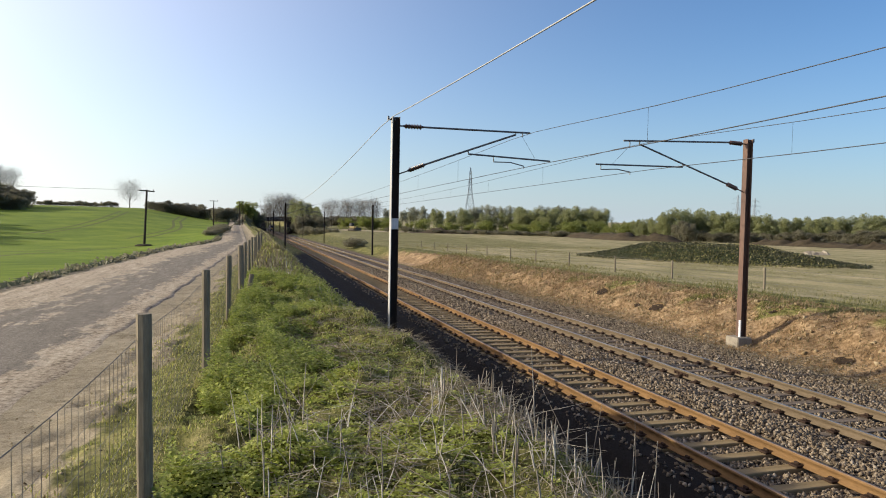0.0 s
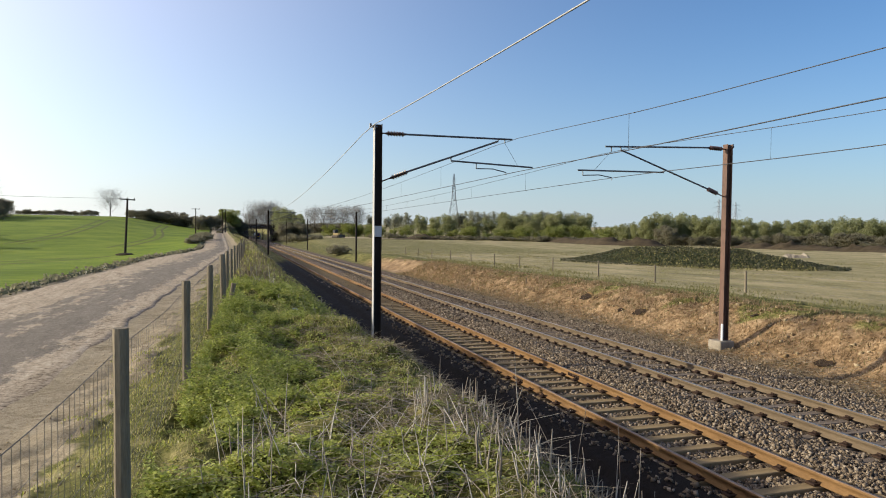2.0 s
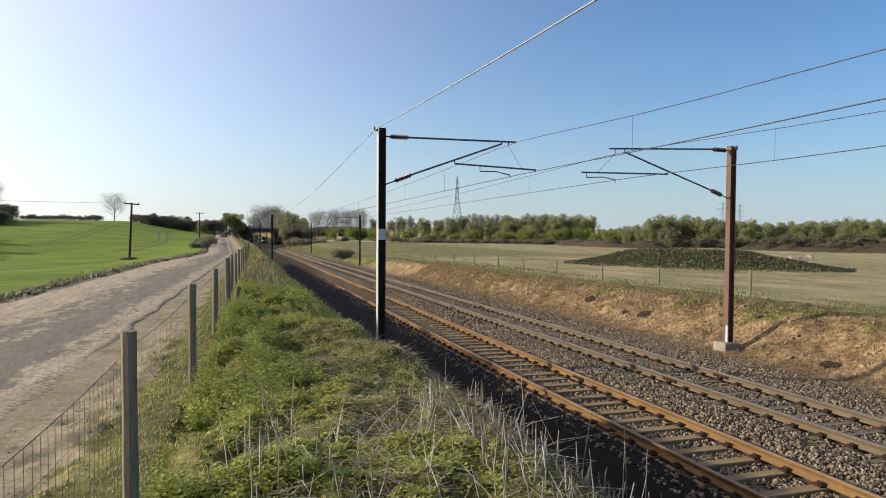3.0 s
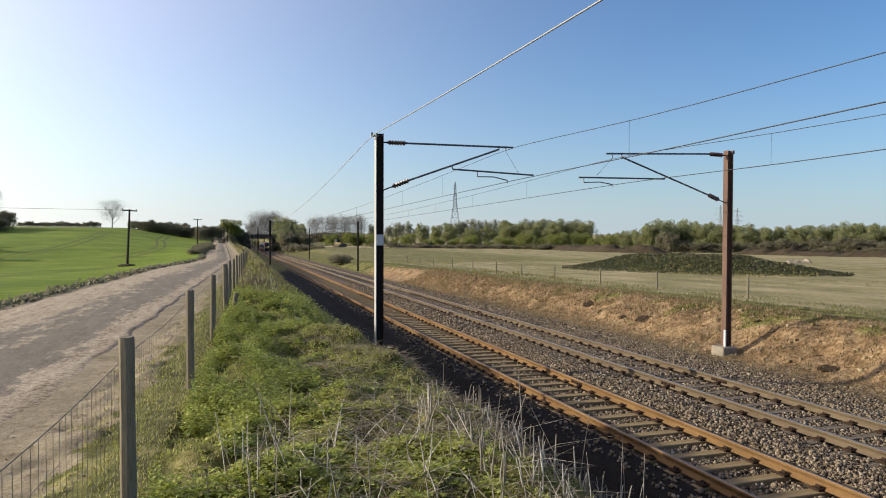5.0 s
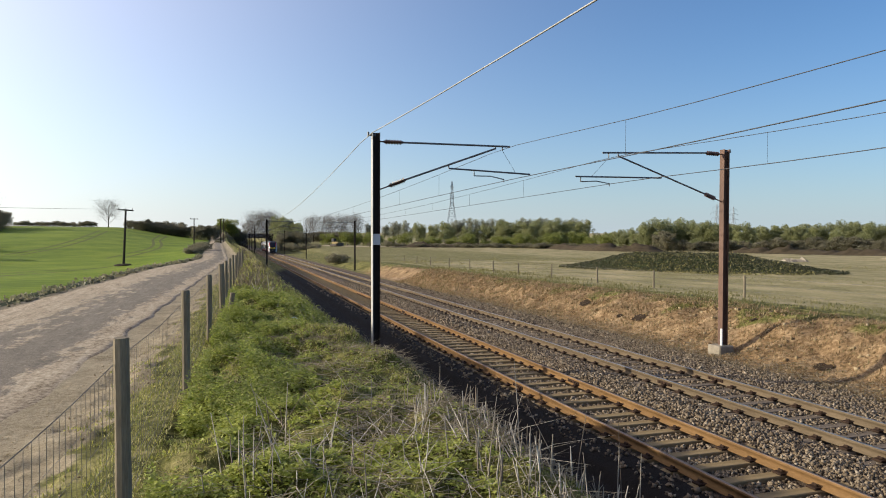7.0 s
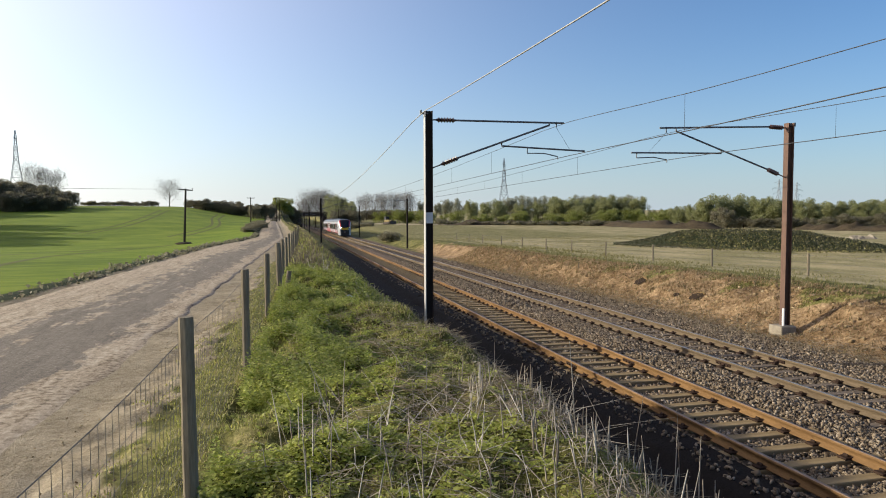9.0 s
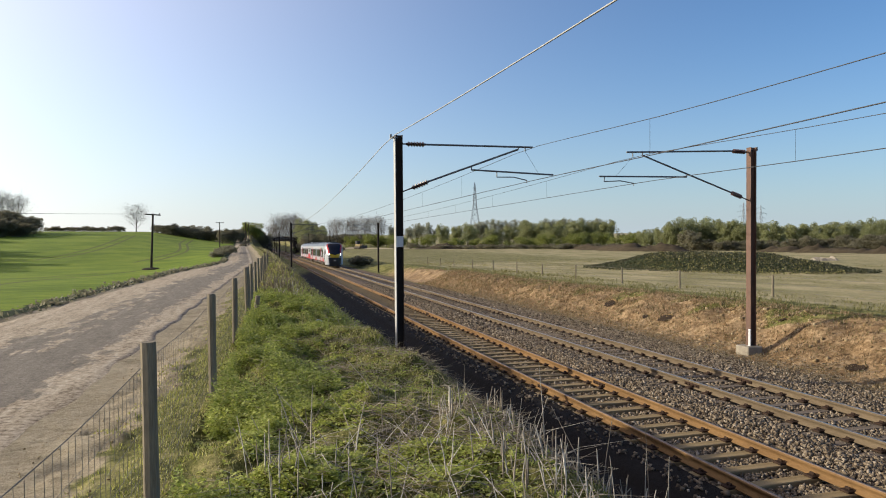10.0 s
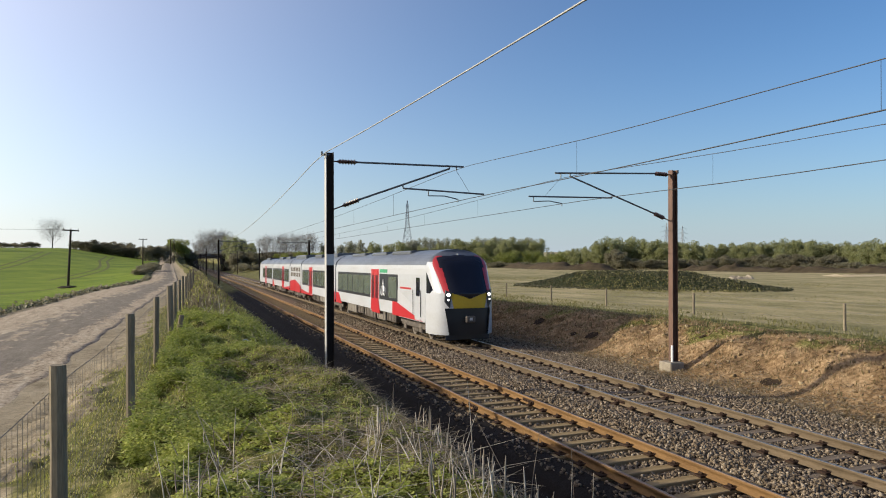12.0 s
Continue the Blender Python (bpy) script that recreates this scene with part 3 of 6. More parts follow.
# ---- masts farther on, wires ----
def far_mast(x, y, base, top, arm):
    root = empty("mast", pose(x, y, base), "slim dark steel railway mast in the distance", "railway mast", "overhead line masts")
    h = top - base
    bm = bmesh.new()
    box(bm, -0.1, 0.1, -0.1, 0.1, -1.0, h)
    part("column", bm, M_SHADED_MAST, root)
    if arm:
        for nm, p, q in (("top_tube", (0, 0, h - 0.25), (arm * 3.6, 0, h - 0.28)), ("stay_tube", (0, 0, h - 1.5), (arm * 3.2, 0, h - 0.35)), ("registration_tube", (arm * 1.9, 0, h - 0.85), (arm * 4.1, 0, h - 1.1))):
            bm = bmesh.new()
            tube(bm, p, q, 0.035, n=6)
            part(nm, bm, M_GALV, root)
    return root


for x, y, base, top, arm in ((7.2, 92.0, -1.3, 5.13, 1), (18.45, 92.0, -1.5, 5.05, -1), (10.2, 165.0, -2.4, 4.3, 1), (21.7, 165.0, -2.6, 4.5, -1), (13.1, 238.0, -3.4, 3.3, 1), (24.3, 238.0, -3.7, 3.9, -1)):
    far_mast(x, y, base, top, arm)


def span(y0, y1, n, fn):
    return [fn(y0 + (y1 - y0) * i / n) for i in range(n + 1)]


def dip(y):
    """Share of a span's sag, with supports 73 m apart."""
    s = ((y - MAST_Y) / 73.0) % 1.0
    return 4 * s * (1 - s)


def contact(n, y):
    """The wire over track n: it lies higher towards the viewer and lower towards the bridge."""
    d = y - MAST_Y
    return ((8.17, 11.67)[n] + 0.033 * d, y, 5.05 - 0.0142 * d - (0.055, 0.105)[n] * float(smooth(0, 9, -d)))


def catenary(n, y):
    d = y - MAST_Y
    x, _, _ = contact(n, y)
    return (x, y, (5.99, 5.86)[n] - 0.45 * dip(y) - 0.0142 * d - (0.145, 0.095)[n] * float(smooth(0, 9, -d)))


def feeder(y):
    d = y - MAST_Y
    return (4.19 + 0.04 * d, y, 6.2 - 0.0138 * d - 0.9 * dip(y))


for n in (0, 1):
    tagged(new("contact_wire", wire_mesh("contact_wire", span(-42, 384, 213, lambda y: contact(n, y)), 0.0098, M_WIRE)), "thin dark contact wire over the track", "wire", "overhead wires")
    tagged(new("catenary_wire", wire_mesh("catenary_wire", span(-42, 384, 213, lambda y: catenary(n, y)), 0.0078, M_WIRE)), "thin dark catenary wire hung between masts", "wire", "overhead wires")
    for k in range(-9, 22):
        y = MAST_Y + 73.0 / 11 * k
        if k % 11:
            bm = bmesh.new()
            tube(bm, contact(n, y), catenary(n, y), 0.004, n=4)
            tagged(new("dropper", bm_mesh("dropper", bm, M_WIRE)), "thin vertical dropper wire", "wire", "droppers")
tagged(new("feeder_wire", wire_mesh("feeder_wire", span(-42, 311, 176, feeder), 0.0115, M_WIRE_PALE)), "pale aluminium return wire on the mast tops", "wire", "overhead wires")


# ---- fences ----
def build_post(x, y, z, h, r, tilt, label, group, name="fence_post"):
    n = 9
    bm = bmesh.new()
    rings = []
    for k, s in enumerate((-0.35, 0.0, 0.3, 0.6, 0.97, 1.0)):
        rr = r * (1.0 + 0.05 * math.sin(k * 2.1 + x * 5)) * (0.93 if k == 5 else 1)
        rings.append([bm.verts.new((rr * math.cos(2 * math.pi * i / n), rr * math.sin(2 * math.pi * i / n), s * h if s > 0 else s)) for i in range(n)])
    for k in range(5):
        for i in range(n):
            bm.faces.new((rings[k][i], rings[k][(i + 1) % n], rings[k + 1][(i + 1) % n], rings[k + 1][i]))
    bm.faces.new(rings[-1])
    bm.faces.new(rings[0][::-1])
    ob = new(name, bm_mesh(name, bm, M_POST))
    ob.matrix_basis = pose(x, y, z, tilt[0], tilt[1], random.uniform(0, 90))
    return tagged(ob, label, "fence post", group)


LEFT_POSTS = (0.2, 4.72, 8.8, 13.2, 17.1, 21.0, 25.0, 29.0, 33.0, 37.0, 41.0, 45.0, 50.0, 55.0)
for y in LEFT_POSTS[1:]:
    stout = y == 17.1
    x = float(fence_x(y)) + (0.07 if stout else 0.0)
    build_post(x, y, float(ground(x + 0.01, y)) - 0.02, 1.28 if stout else 1.22, 0.066 if stout else 0.047, (random.uniform(-1, 1), random.uniform(-1, 1)), "weathered round wooden fence post beside the lane", "lane fence posts")
build_post(float(fence_x(17.6)) + 0.2, 17.6, float(ground(fence_x(17.6) + 0.2, 17.6)) - 0.02, 0.6, 0.06, (4, 7), "short dark stump of a post by the lane fence", "lane fence posts")
build_post(18.03, 38.54, float(ground(18.03, 38.54)) - 0.02, 0.4, 0.035, (3, -4), "short weathered stake in the far bank", "", "stake")
for y in (20.1, 29.0, 37.1, 44.2, 51.8, 58.9, 65.5, 72.9, 80.9, 89.4, 97.0, 105.0):
    x = 25.1 + 0.04 * (y - 15)
    build_post(x, y, float(ground(x, y)) - 0.02, 1.15, 0.06, (random.uniform(-2, 2), random.uniform(-2, 2)), "grey wooden fence post at the meadow's edge", "meadow fence posts")

# ---- train ----
def coat(name, col, rough=0.3, dirt=0.12):
    n = Nodes(name)
    g = n.math("ADD", n.math("MULTIPLY", n.noise(0.7, 4, 0.6, (1, 0.4, 1.5)), 0.6), n.math("MULTIPLY", n.noise(14, 4, 0.6), 0.4))
    lo = tuple(c * (1 - dirt) * k for c, k in zip(col, (1, 0.97, 0.93)))
    return n.done(n.ramp(g, [(0.35, lo), (0.6, col)]), n.ramp(g, [(0.3, (rough + 0.12,) * 3), (0.7, (rough,) * 3)]), 0.0)


M_WHITE = coat("white_train_paint", (0.52, 0.54, 0.57), 0.28)
M_SILVER = coat("pale_grey_train_paint", (0.47, 0.49, 0.52), 0.3)
M_RED = coat("red_train_paint", (0.5, 0.022, 0.03), 0.28)
M_DARKRED = coat("maroon_train_paint", (0.1, 0.014, 0.022), 0.25)
M_YELLOW = coat("yellow_train_paint", (0.72, 0.47, 0.015), 0.35)
M_ROOF = coat("grey_train_roof", (0.13, 0.145, 0.17), 0.32, 0.45)
M_BLACK = coat("black_train_plastic", (0.012, 0.013, 0.017), 0.35)
M_GREEN = coat("green_sign", (0.03, 0.3, 0.13), 0.5)
M_UNDER = worn("dusty_underframe", (0.06, 0.052, 0.045), (0.21, 0.18, 0.15), 3, 30, 0.85)
M_UNDER_PALE = worn("pale_equipment_box", (0.16, 0.145, 0.12), (0.3, 0.27, 0.23), 3, 30, 0.8)
M_WHEEL = worn("wheel_steel", (0.12, 0.1, 0.085), (0.28, 0.24, 0.2), 6, 40, 0.7, 0.1)


def glass(name, col, rough=0.04):
    n = Nodes(name)
    n.bsdf.inputs["Specular IOR Level"].default_value = 0.35
    return n.done(n.ramp(n.noise(0.8, 3), [(0.3, col), (0.7, tuple(c * 1.3 for c in col))]), rough)


M_SCREEN = glass("tinted_windscreen", (0.012, 0.013, 0.022))
M_PANE = glass("tinted_side_window", (0.1, 0.12, 0.1), 0.06)


def lamp_glow(name, col, power):
    n = Nodes(name)
    n.bsdf.inputs["Emission Color"].default_value = (*col, 1)
    n.bsdf.inputs["Emission Strength"].default_value = power
    return n.done(col, 0.2)


M_HEADLAMP = lamp_glow("lit_headlamp", (1.0, 0.98, 0.95), 12.0)
M_LAMP_DIM = lamp_glow("lit_marker_lamp", (1.0, 0.98, 0.95), 3.0)

TRAIN_X = 11.38
HALF = 1.36
TIP = 1.7
TALL = Matrix.Diagonal((1, 1, 1.06, 1))


def hull_half(z):
    """Half the body's width at a height."""
    if z < 2.85:
        return HALF - 0.10 * max(0.0, (0.62 - z)) ** 1.5 - 0.0166 * max(0.0, z - 0.62)
    s = min(1.0, (z - 2.85) / 0.79)
    return (HALF - 0.037) * max(0.0, 1 - s ** 2.4) ** 0.55


def front_y(z):
    """How far the nose is raked back at a height."""
    if z < 1.95:
        return 0.10 * max(0.0, 0.9 - z) ** 1.2
    y = 0.9 * (z - 1.95)
    if z > 2.95:
        y += 1.3 * (z - 2.95) ** 2.2
    return y


def side_strip(bm, y0, y1, zs, side, out=0.0):
    """Body side between y0 and y1."""
    rows = [[bm.verts.new((side * (hull_half(z) + out), y, z)) for y in (y0, y1)] for z in zs]
    for a, b in zip(rows, rows[1:]):
        bm.faces.new((a[0], a[1], b[1], b[0]))


def side_plate(bm, outline, side, out, thick=0.012):
    """A flat panel on the body side; outline of (y, z)."""
    faces = []
    lo = [bm.verts.new((side * (hull_half(z) + out - thick), y, z)) for y, z in outline]
    hi = [bm.verts.new((side * (hull_half(z) + out), y, z)) for y, z in outline]
    bm.faces.new(hi)
    n = len(outline)
    for i in range(n):
        bm.faces.new((lo[i], lo[(i + 1) % n], hi[(i + 1) % n], hi[i]))


def rounded(y0, y1, z0, z1, r=0.08):
    out = []
    for cy, cz, a0 in ((y1 - r, z1 - r, 0), (y0 + r, z1 - r, 90), (y0 + r, z0 + r, 180), (y1 - r, z0 + r, 270)):
        for k in range(4):
            a = radians(a0 + 30 * k)
            out.append((cy + r * math.cos(a), cz + r * math.sin(a)))
    return out


def plate_part(name, outline, side, out, mat, parent, label=""):
    bm = bmesh.new()
    side_plate(bm, outline, side, out)
    return part(name, bm, mat, parent, label)


SIDE_Z = [0.8, 0.88, 1.0, 1.6, 2.2, 2.6, 2.85]
ROOF_Z = [2.85, 3.0, 3.15, 3.3, 3.42, 3.52, 3.59, 3.64]


def build_body(parent, y0, y1, mat):
    """Body shell, floor and roof of a carriage between y0 and y1."""
    bm = bmesh.new()
    ring = [(-hull_half(z), z) for z in SIDE_Z] + [(hull_half(z), z) for z in reversed(SIDE_Z)]
    ends = [[bm.verts.new((x, y, z)) for x, z in ring] for y in (y0, y1)]
    n = len(ring)
    for i in range(n):
        bm.faces.new((ends[0][i], ends[0][(i + 1) % n], ends[1][(i + 1) % n], ends[1][i]))
    bm.faces.new(ends[0])
    bm.faces.new(ends[1][::-1])
    body = part("body", bm, mat, parent)
    bm = bmesh.new()
    ring = [(-hull_half(z), z) for z in ROOF_Z] + [(hull_half(z), z) for z in reversed(ROOF_Z[:-1])]
    ends = [[bm.verts.new((x * 0.995, y, z + 0.004)) for x, z in ring] for y in (y0, y1)]
    n = len(ring)
    for i in range(n - 1):
        f = bm.faces.new((ends[0][i], ends[0][i + 1], ends[1][i + 1], ends[1][i]))
    bm.faces.new(ends[0])
    bm.faces.new(ends[1][::-1])
    me = bm_mesh("roof", bm, [M_WHITE, M_ROOF])
    for p in me.polygons:
        p.material_index = 1 if p.center.z > 2.98 else 0
    part("roof", me, None, parent, "grey roof with a white cantrail")
    return body


def build_bogie(parent, y):
    bogie = part("bogie", bogie_mesh, None, parent)
    bogie.location = (0, y, 0)
    for dy in (-1.15, 1.15):
        for s in (-1, 1):
            w = part("wheel", wheel_mesh, None, bogie)
            w.location = (s * 0.76, dy, 0.42)
    return bogie


def shared_meshes():
    bm = bmesh.new()
    for s in (-1, 1):
        box(bm, s * 1.16 - 0.09, s * 1.16 + 0.09, -1.7, 1.7, 0.42, 0.62, 0.03)
        for dy in (-1.15, 1.15):
            box(bm, s * 1.16 - 0.13, s * 1.16 + 0.13, dy - 0.2, dy + 0.2, 0.27, 0.55, 0.04)
            tube(bm, (s * 1.1, dy - 0.3, 0.6), (s * 1.1, dy - 0.3, 0.8), 0.09)
        tube(bm, (s * 1.12, -0.3, 0.55), (s * 1.12, 0.3, 0.5), 0.07)
        box(bm, s * 1.0 - 0.12, s * 1.0 + 0.12, -0.35, 0.35, 0.22, 0.5, 0.04)
    box(bm, -1.0, 1.0, -0.3, 0.3, 0.4, 0.7, 0.03)
    a = bm_mesh("bogie", bm, M_UNDER)
    bm = bmesh.new()
    lathe(bm, (-0.07, 0, 0), (0.07, 0, 0), [(0, 0.1), (0.05, 0.3), (0.2, 0.42), (0.8, 0.42), (0.85, 0.45), (1.0, 0.45)], n=20)
    b = bm_mesh("wheel", bm, M_WHEEL)
    return a, b


bogie_mesh, wheel_mesh = shared_meshes()


def build_gangway(parent, y):
    bm = bmesh.new()
    for k in range(4):
        box(bm, -1.15, 1.15, y - 0.18 + k * 0.09, y - 0.12 + k * 0.09, 0.75, 3.3, 0.02)
    return part("gangway", bm, M_BLACK, parent, "black folded gangway")


def build_window_band(parent, y0, y1, panes, side):
    band = plate_part("window_band", rounded(y0, y1, 1.36, 2.58, 0.06), side, 0.010, M_BLACK, parent, "glossy black window band")
    w = (y1 - y0 - 0.12) / panes
    for k in range(panes):
        a = y0 + 0.1 + k * w
        plate_part("pane", rounded(a, a + w - 0.1, 1.5, 2.46, 0.12), side, 0.016, M_PANE, band)
    return band


def build_door(parent, y0, y1, side):
    m = (y0 + y1) / 2
    plate_part("door_surround", [(y0 - 0.12, 0.72), (y1 + 0.12, 0.72), (y1 + 0.12, 2.86), (y0 - 0.12, 2.86)], side, 0.006, M_WHITE, parent)
    for a, b in ((y0, m - 0.012), (m + 0.012, y1)):
        leaf = plate_part("door_leaf", [(a, 0.74), (b, 0.74), (b, 2.8), (a, 2.8)], side, 0.013, M_RED, parent, "bright red sliding door leaf")
        plate_part("door_window", rounded(a + 0.14, b - 0.12, 1.35, 2.5, 0.08), side, 0.018, M_DARKRED, leaf)


def build_door_sweep(parent, y0, y1, side):
    """The door's red carried forward below it, aslant."""
    plate_part("red_sweep", [(y0 - 0.34, 0.66), (y1 - 0.3, 0.66), (y1, 1.3), (y0, 1.3)], side, 0.022, M_RED, parent, "slanting red foot of the door's livery")


def build_gear(parent, spots):
    """Boxes under the floor."""
    for n, (y0, y1, z0) in enumerate(spots):
        bm = bmesh.new()
        box(bm, -1.2, 1.2, y0, y1, z0, 0.8, 0.04)
        for k in range(3):
            yy = y0 + (k + 0.5) * (y1 - y0) / 3
            box(bm, -1.225, 1.225, yy - 0.06, yy + 0.06, z0 + 0.05, 0.7, 0.01)
        part("equipment_box", bm, M_UNDER_PALE if n % 3 == 1 else M_UNDER, parent)


def build_roof_box(parent, y0, y1, h=0.16):
    bm = bmesh.new()
    box(bm, -0.8, 0.8, y0, y1, 3.45, 3.58 + h, 0.05)
    for k in range(5):
        yy = y0 + (k + 0.5) * (y1 - y0) / 5
        box(bm, -0.6, 0.6, yy - 0.05, yy + 0.05, 3.56, 3.6 + h, 0.01)
    part("roof_unit", bm, M_ROOF, parent, "grey ventilation unit")


def nose_regions(x, z, y):
    """Which part of the nose a spot belongs to."""
    ax = abs(x)
    top = 3.42
    vee = 1.95 - 0.22 * max(0.0, 1 - ax / 0.75)
    if ax < 0.82 + 0.07 * (z - 2) and vee <= z < 3.3 - 0.3 * (ax / 0.95) ** 4:
        return "windscreen"
    if z >= 2.9 and y < TIP + 1.28 and ax < 0.98:
        return "visor"
    if 1.36 <= z < vee and ax < 0.80 - 0.22 * (1.95 - z):
        return "nose_panel"
    if z >= 1.9 and z < 3.36 and ax >= 0.7 and y < TIP + 0.30 + 0.78 * (z - 1.95):
        return "red_stripe"
    if ax > 1.0 and 1.9 < z < 2.72 and 2.42 + 0.95 * (z - 1.9) < y < 3.26 and z > 2.12 - 0.5 * (y - 2.42):
        return "cab_side_window"
    if z >= 3.12:
        return "cab_roof"
    if z < 1.36 and ax < 0.98 - 0.14 * (1.36 - z) and y < TIP + 0.75:
        return "coupler_bay"
    return "nose"


def build_nose(parent, depth=3.3, low=0.36, flip=False):
    """The rounded cab end, from the front at y = 0 to y = depth."""
    zs = [low + (3.64 - low) * k / 110 for k in range(111)]
    nt = 168
    grid = []
    for z in zs:
        w, yf = hull_half(max(z, 0.36)), front_y(z)
        row = []
        for i in range(nt + 1):
            a = math.pi * i / nt
            c, s = math.cos(a), math.sin(a)
            x = -w * math.copysign(abs(c) ** (2 / 3.1), c)
            y = TIP + yf * 0.85 + (depth - TIP - yf * 0.85) * (1 - abs(s) ** (2 / 2.6))
            row.append(Vector((x, y, z)))
        grid.append(row)
    groups = {}
    for k in range(110):
        for i in range(nt):
            q = (grid[k][i], grid[k][i + 1], grid[k + 1][i + 1], grid[k + 1][i])
            c = sum(q, Vector()) / 4
            region = nose_regions(c.x, c.z, c.y)
            side = (c.x > 0) if region in ("red_stripe", "cab_side_window") else None
            groups.setdefault((region, side), []).append((k, i))
    mats = {"cab_side_window": M_SCREEN, "windscreen": M_SCREEN, "nose_panel": M_YELLOW, "red_stripe": M_RED, "visor": M_SCREEN, "cab_roof": M_ROOF, "coupler_bay": M_BLACK, "nose": M_WHITE}
    labels = {"cab_side_window": "dark slanted cab side window", "windscreen": "large dark raked windscreen", "nose_panel": "bright yellow warning panel", "red_stripe": "red stripe beside the windscreen", "visor": "glossy black brow over the windscreen", "cab_roof": "dark grey cab roof", "coupler_bay": "black coupler recess", "nose": "pale grey rounded cab shell"}
    for (name, side), cells in groups.items():
        bm = bmesh.new()
        vs = {}

        def vert(k, i):
            if (k, i) not in vs:
                p = grid[k][i].copy()
                if name == "coupler_bay":
                    p.y += 0.10
                if name == "windscreen":
                    p.y += 0.012
                vs[(k, i)] = bm.verts.new(p)
            return vs[(k, i)]

        for k, i in cells:
            bm.faces.new((vert(k, i), vert(k, i + 1), vert(k + 1, i + 1), vert(k + 1, i)))
        if name in ("nose", "nose_panel"):
            bmesh.ops.recalc_face_normals(bm, faces=bm.faces[:])
        part(name, bm, mats[name], parent, labels[name], smooth=True)


def lamp(parent, s, name="headlamp"):
    bm = bmesh.new()
    pts = [(s * 0.76, TIP + 0.08, 1.98), (s * 0.97, TIP + 0.2, 2.06), (s * 1.0, TIP + 0.22, 1.62), (s * 0.84, TIP + 0.12, 1.40)]
    lo = [bm.verts.new((x, y - 0.035, z)) for x, y, z in pts]
    hi = [bm.verts.new((x, y + 0.08, z)) for x, y, z in pts]
    bm.faces.new(lo)
    bm.faces.new(hi[::-1])
    for i in range(4):
        bm.faces.new((lo[i], lo[(i + 1) % 4], hi[(i + 1) % 4], hi[i]))
    unit = part("lamp_housing", bm, M_BLACK, parent, "slanted black lamp housing")
    bm = bmesh.new()
    lathe(bm, (s * 0.87, TIP + 0.07, 1.88), (s * 0.87, TIP + 0.22, 1.88), [(0, 0.055), (0.3, 0.065), (1, 0.065)], n=14)
    part("headlamp", bm, M_HEADLAMP, unit, "lit round headlamp")
    bm = bmesh.new()
    lathe(bm, (s * 0.89, TIP + 0.085, 1.7), (s * 0.89, TIP + 0.24, 1.7), [(0, 0.035), (1, 0.04)], n=12)
    part("marker_lamp", bm, M_LAMP_DIM, unit, "lit round marker lamp")


def build_bike_sign(parent, y, z, side):
    bm = bmesh.new()
    x = side * (HALF + 0.02)

    def loop(cy, cz, r):
        for k in range(14):
            a0, a1 = 2 * math.pi * k / 14, 2 * math.pi * (k + 1) / 14
            tube(bm, (x, cy + r * math.cos(a0), cz + r * math.sin(a0)), (x, cy + r * math.cos(a1), cz + r * math.sin(a1)), 0.035, n=5)

    loop(y - 0.2, z - 0.22, 0.2)
    loop(y + 0.24, z - 0.22, 0.2)
    for p, q in (((-0.2, -0.22), (0.0, 0.18)), ((0.0, 0.18), (0.24, -0.22)), ((-0.1, 0.1), (0.1, 0.12)), ((0.0, 0.18), (0.0, 0.34)), ((-0.1, 0.1), (0.05, -0.22))):
        tube(bm, (x, y + p[0], z + p[1]), (x, y + q[0], z + q[1]), 0.04, n=5)
    part("cycle_sign", bm, M_WHITE, parent, "white cycle space sign")


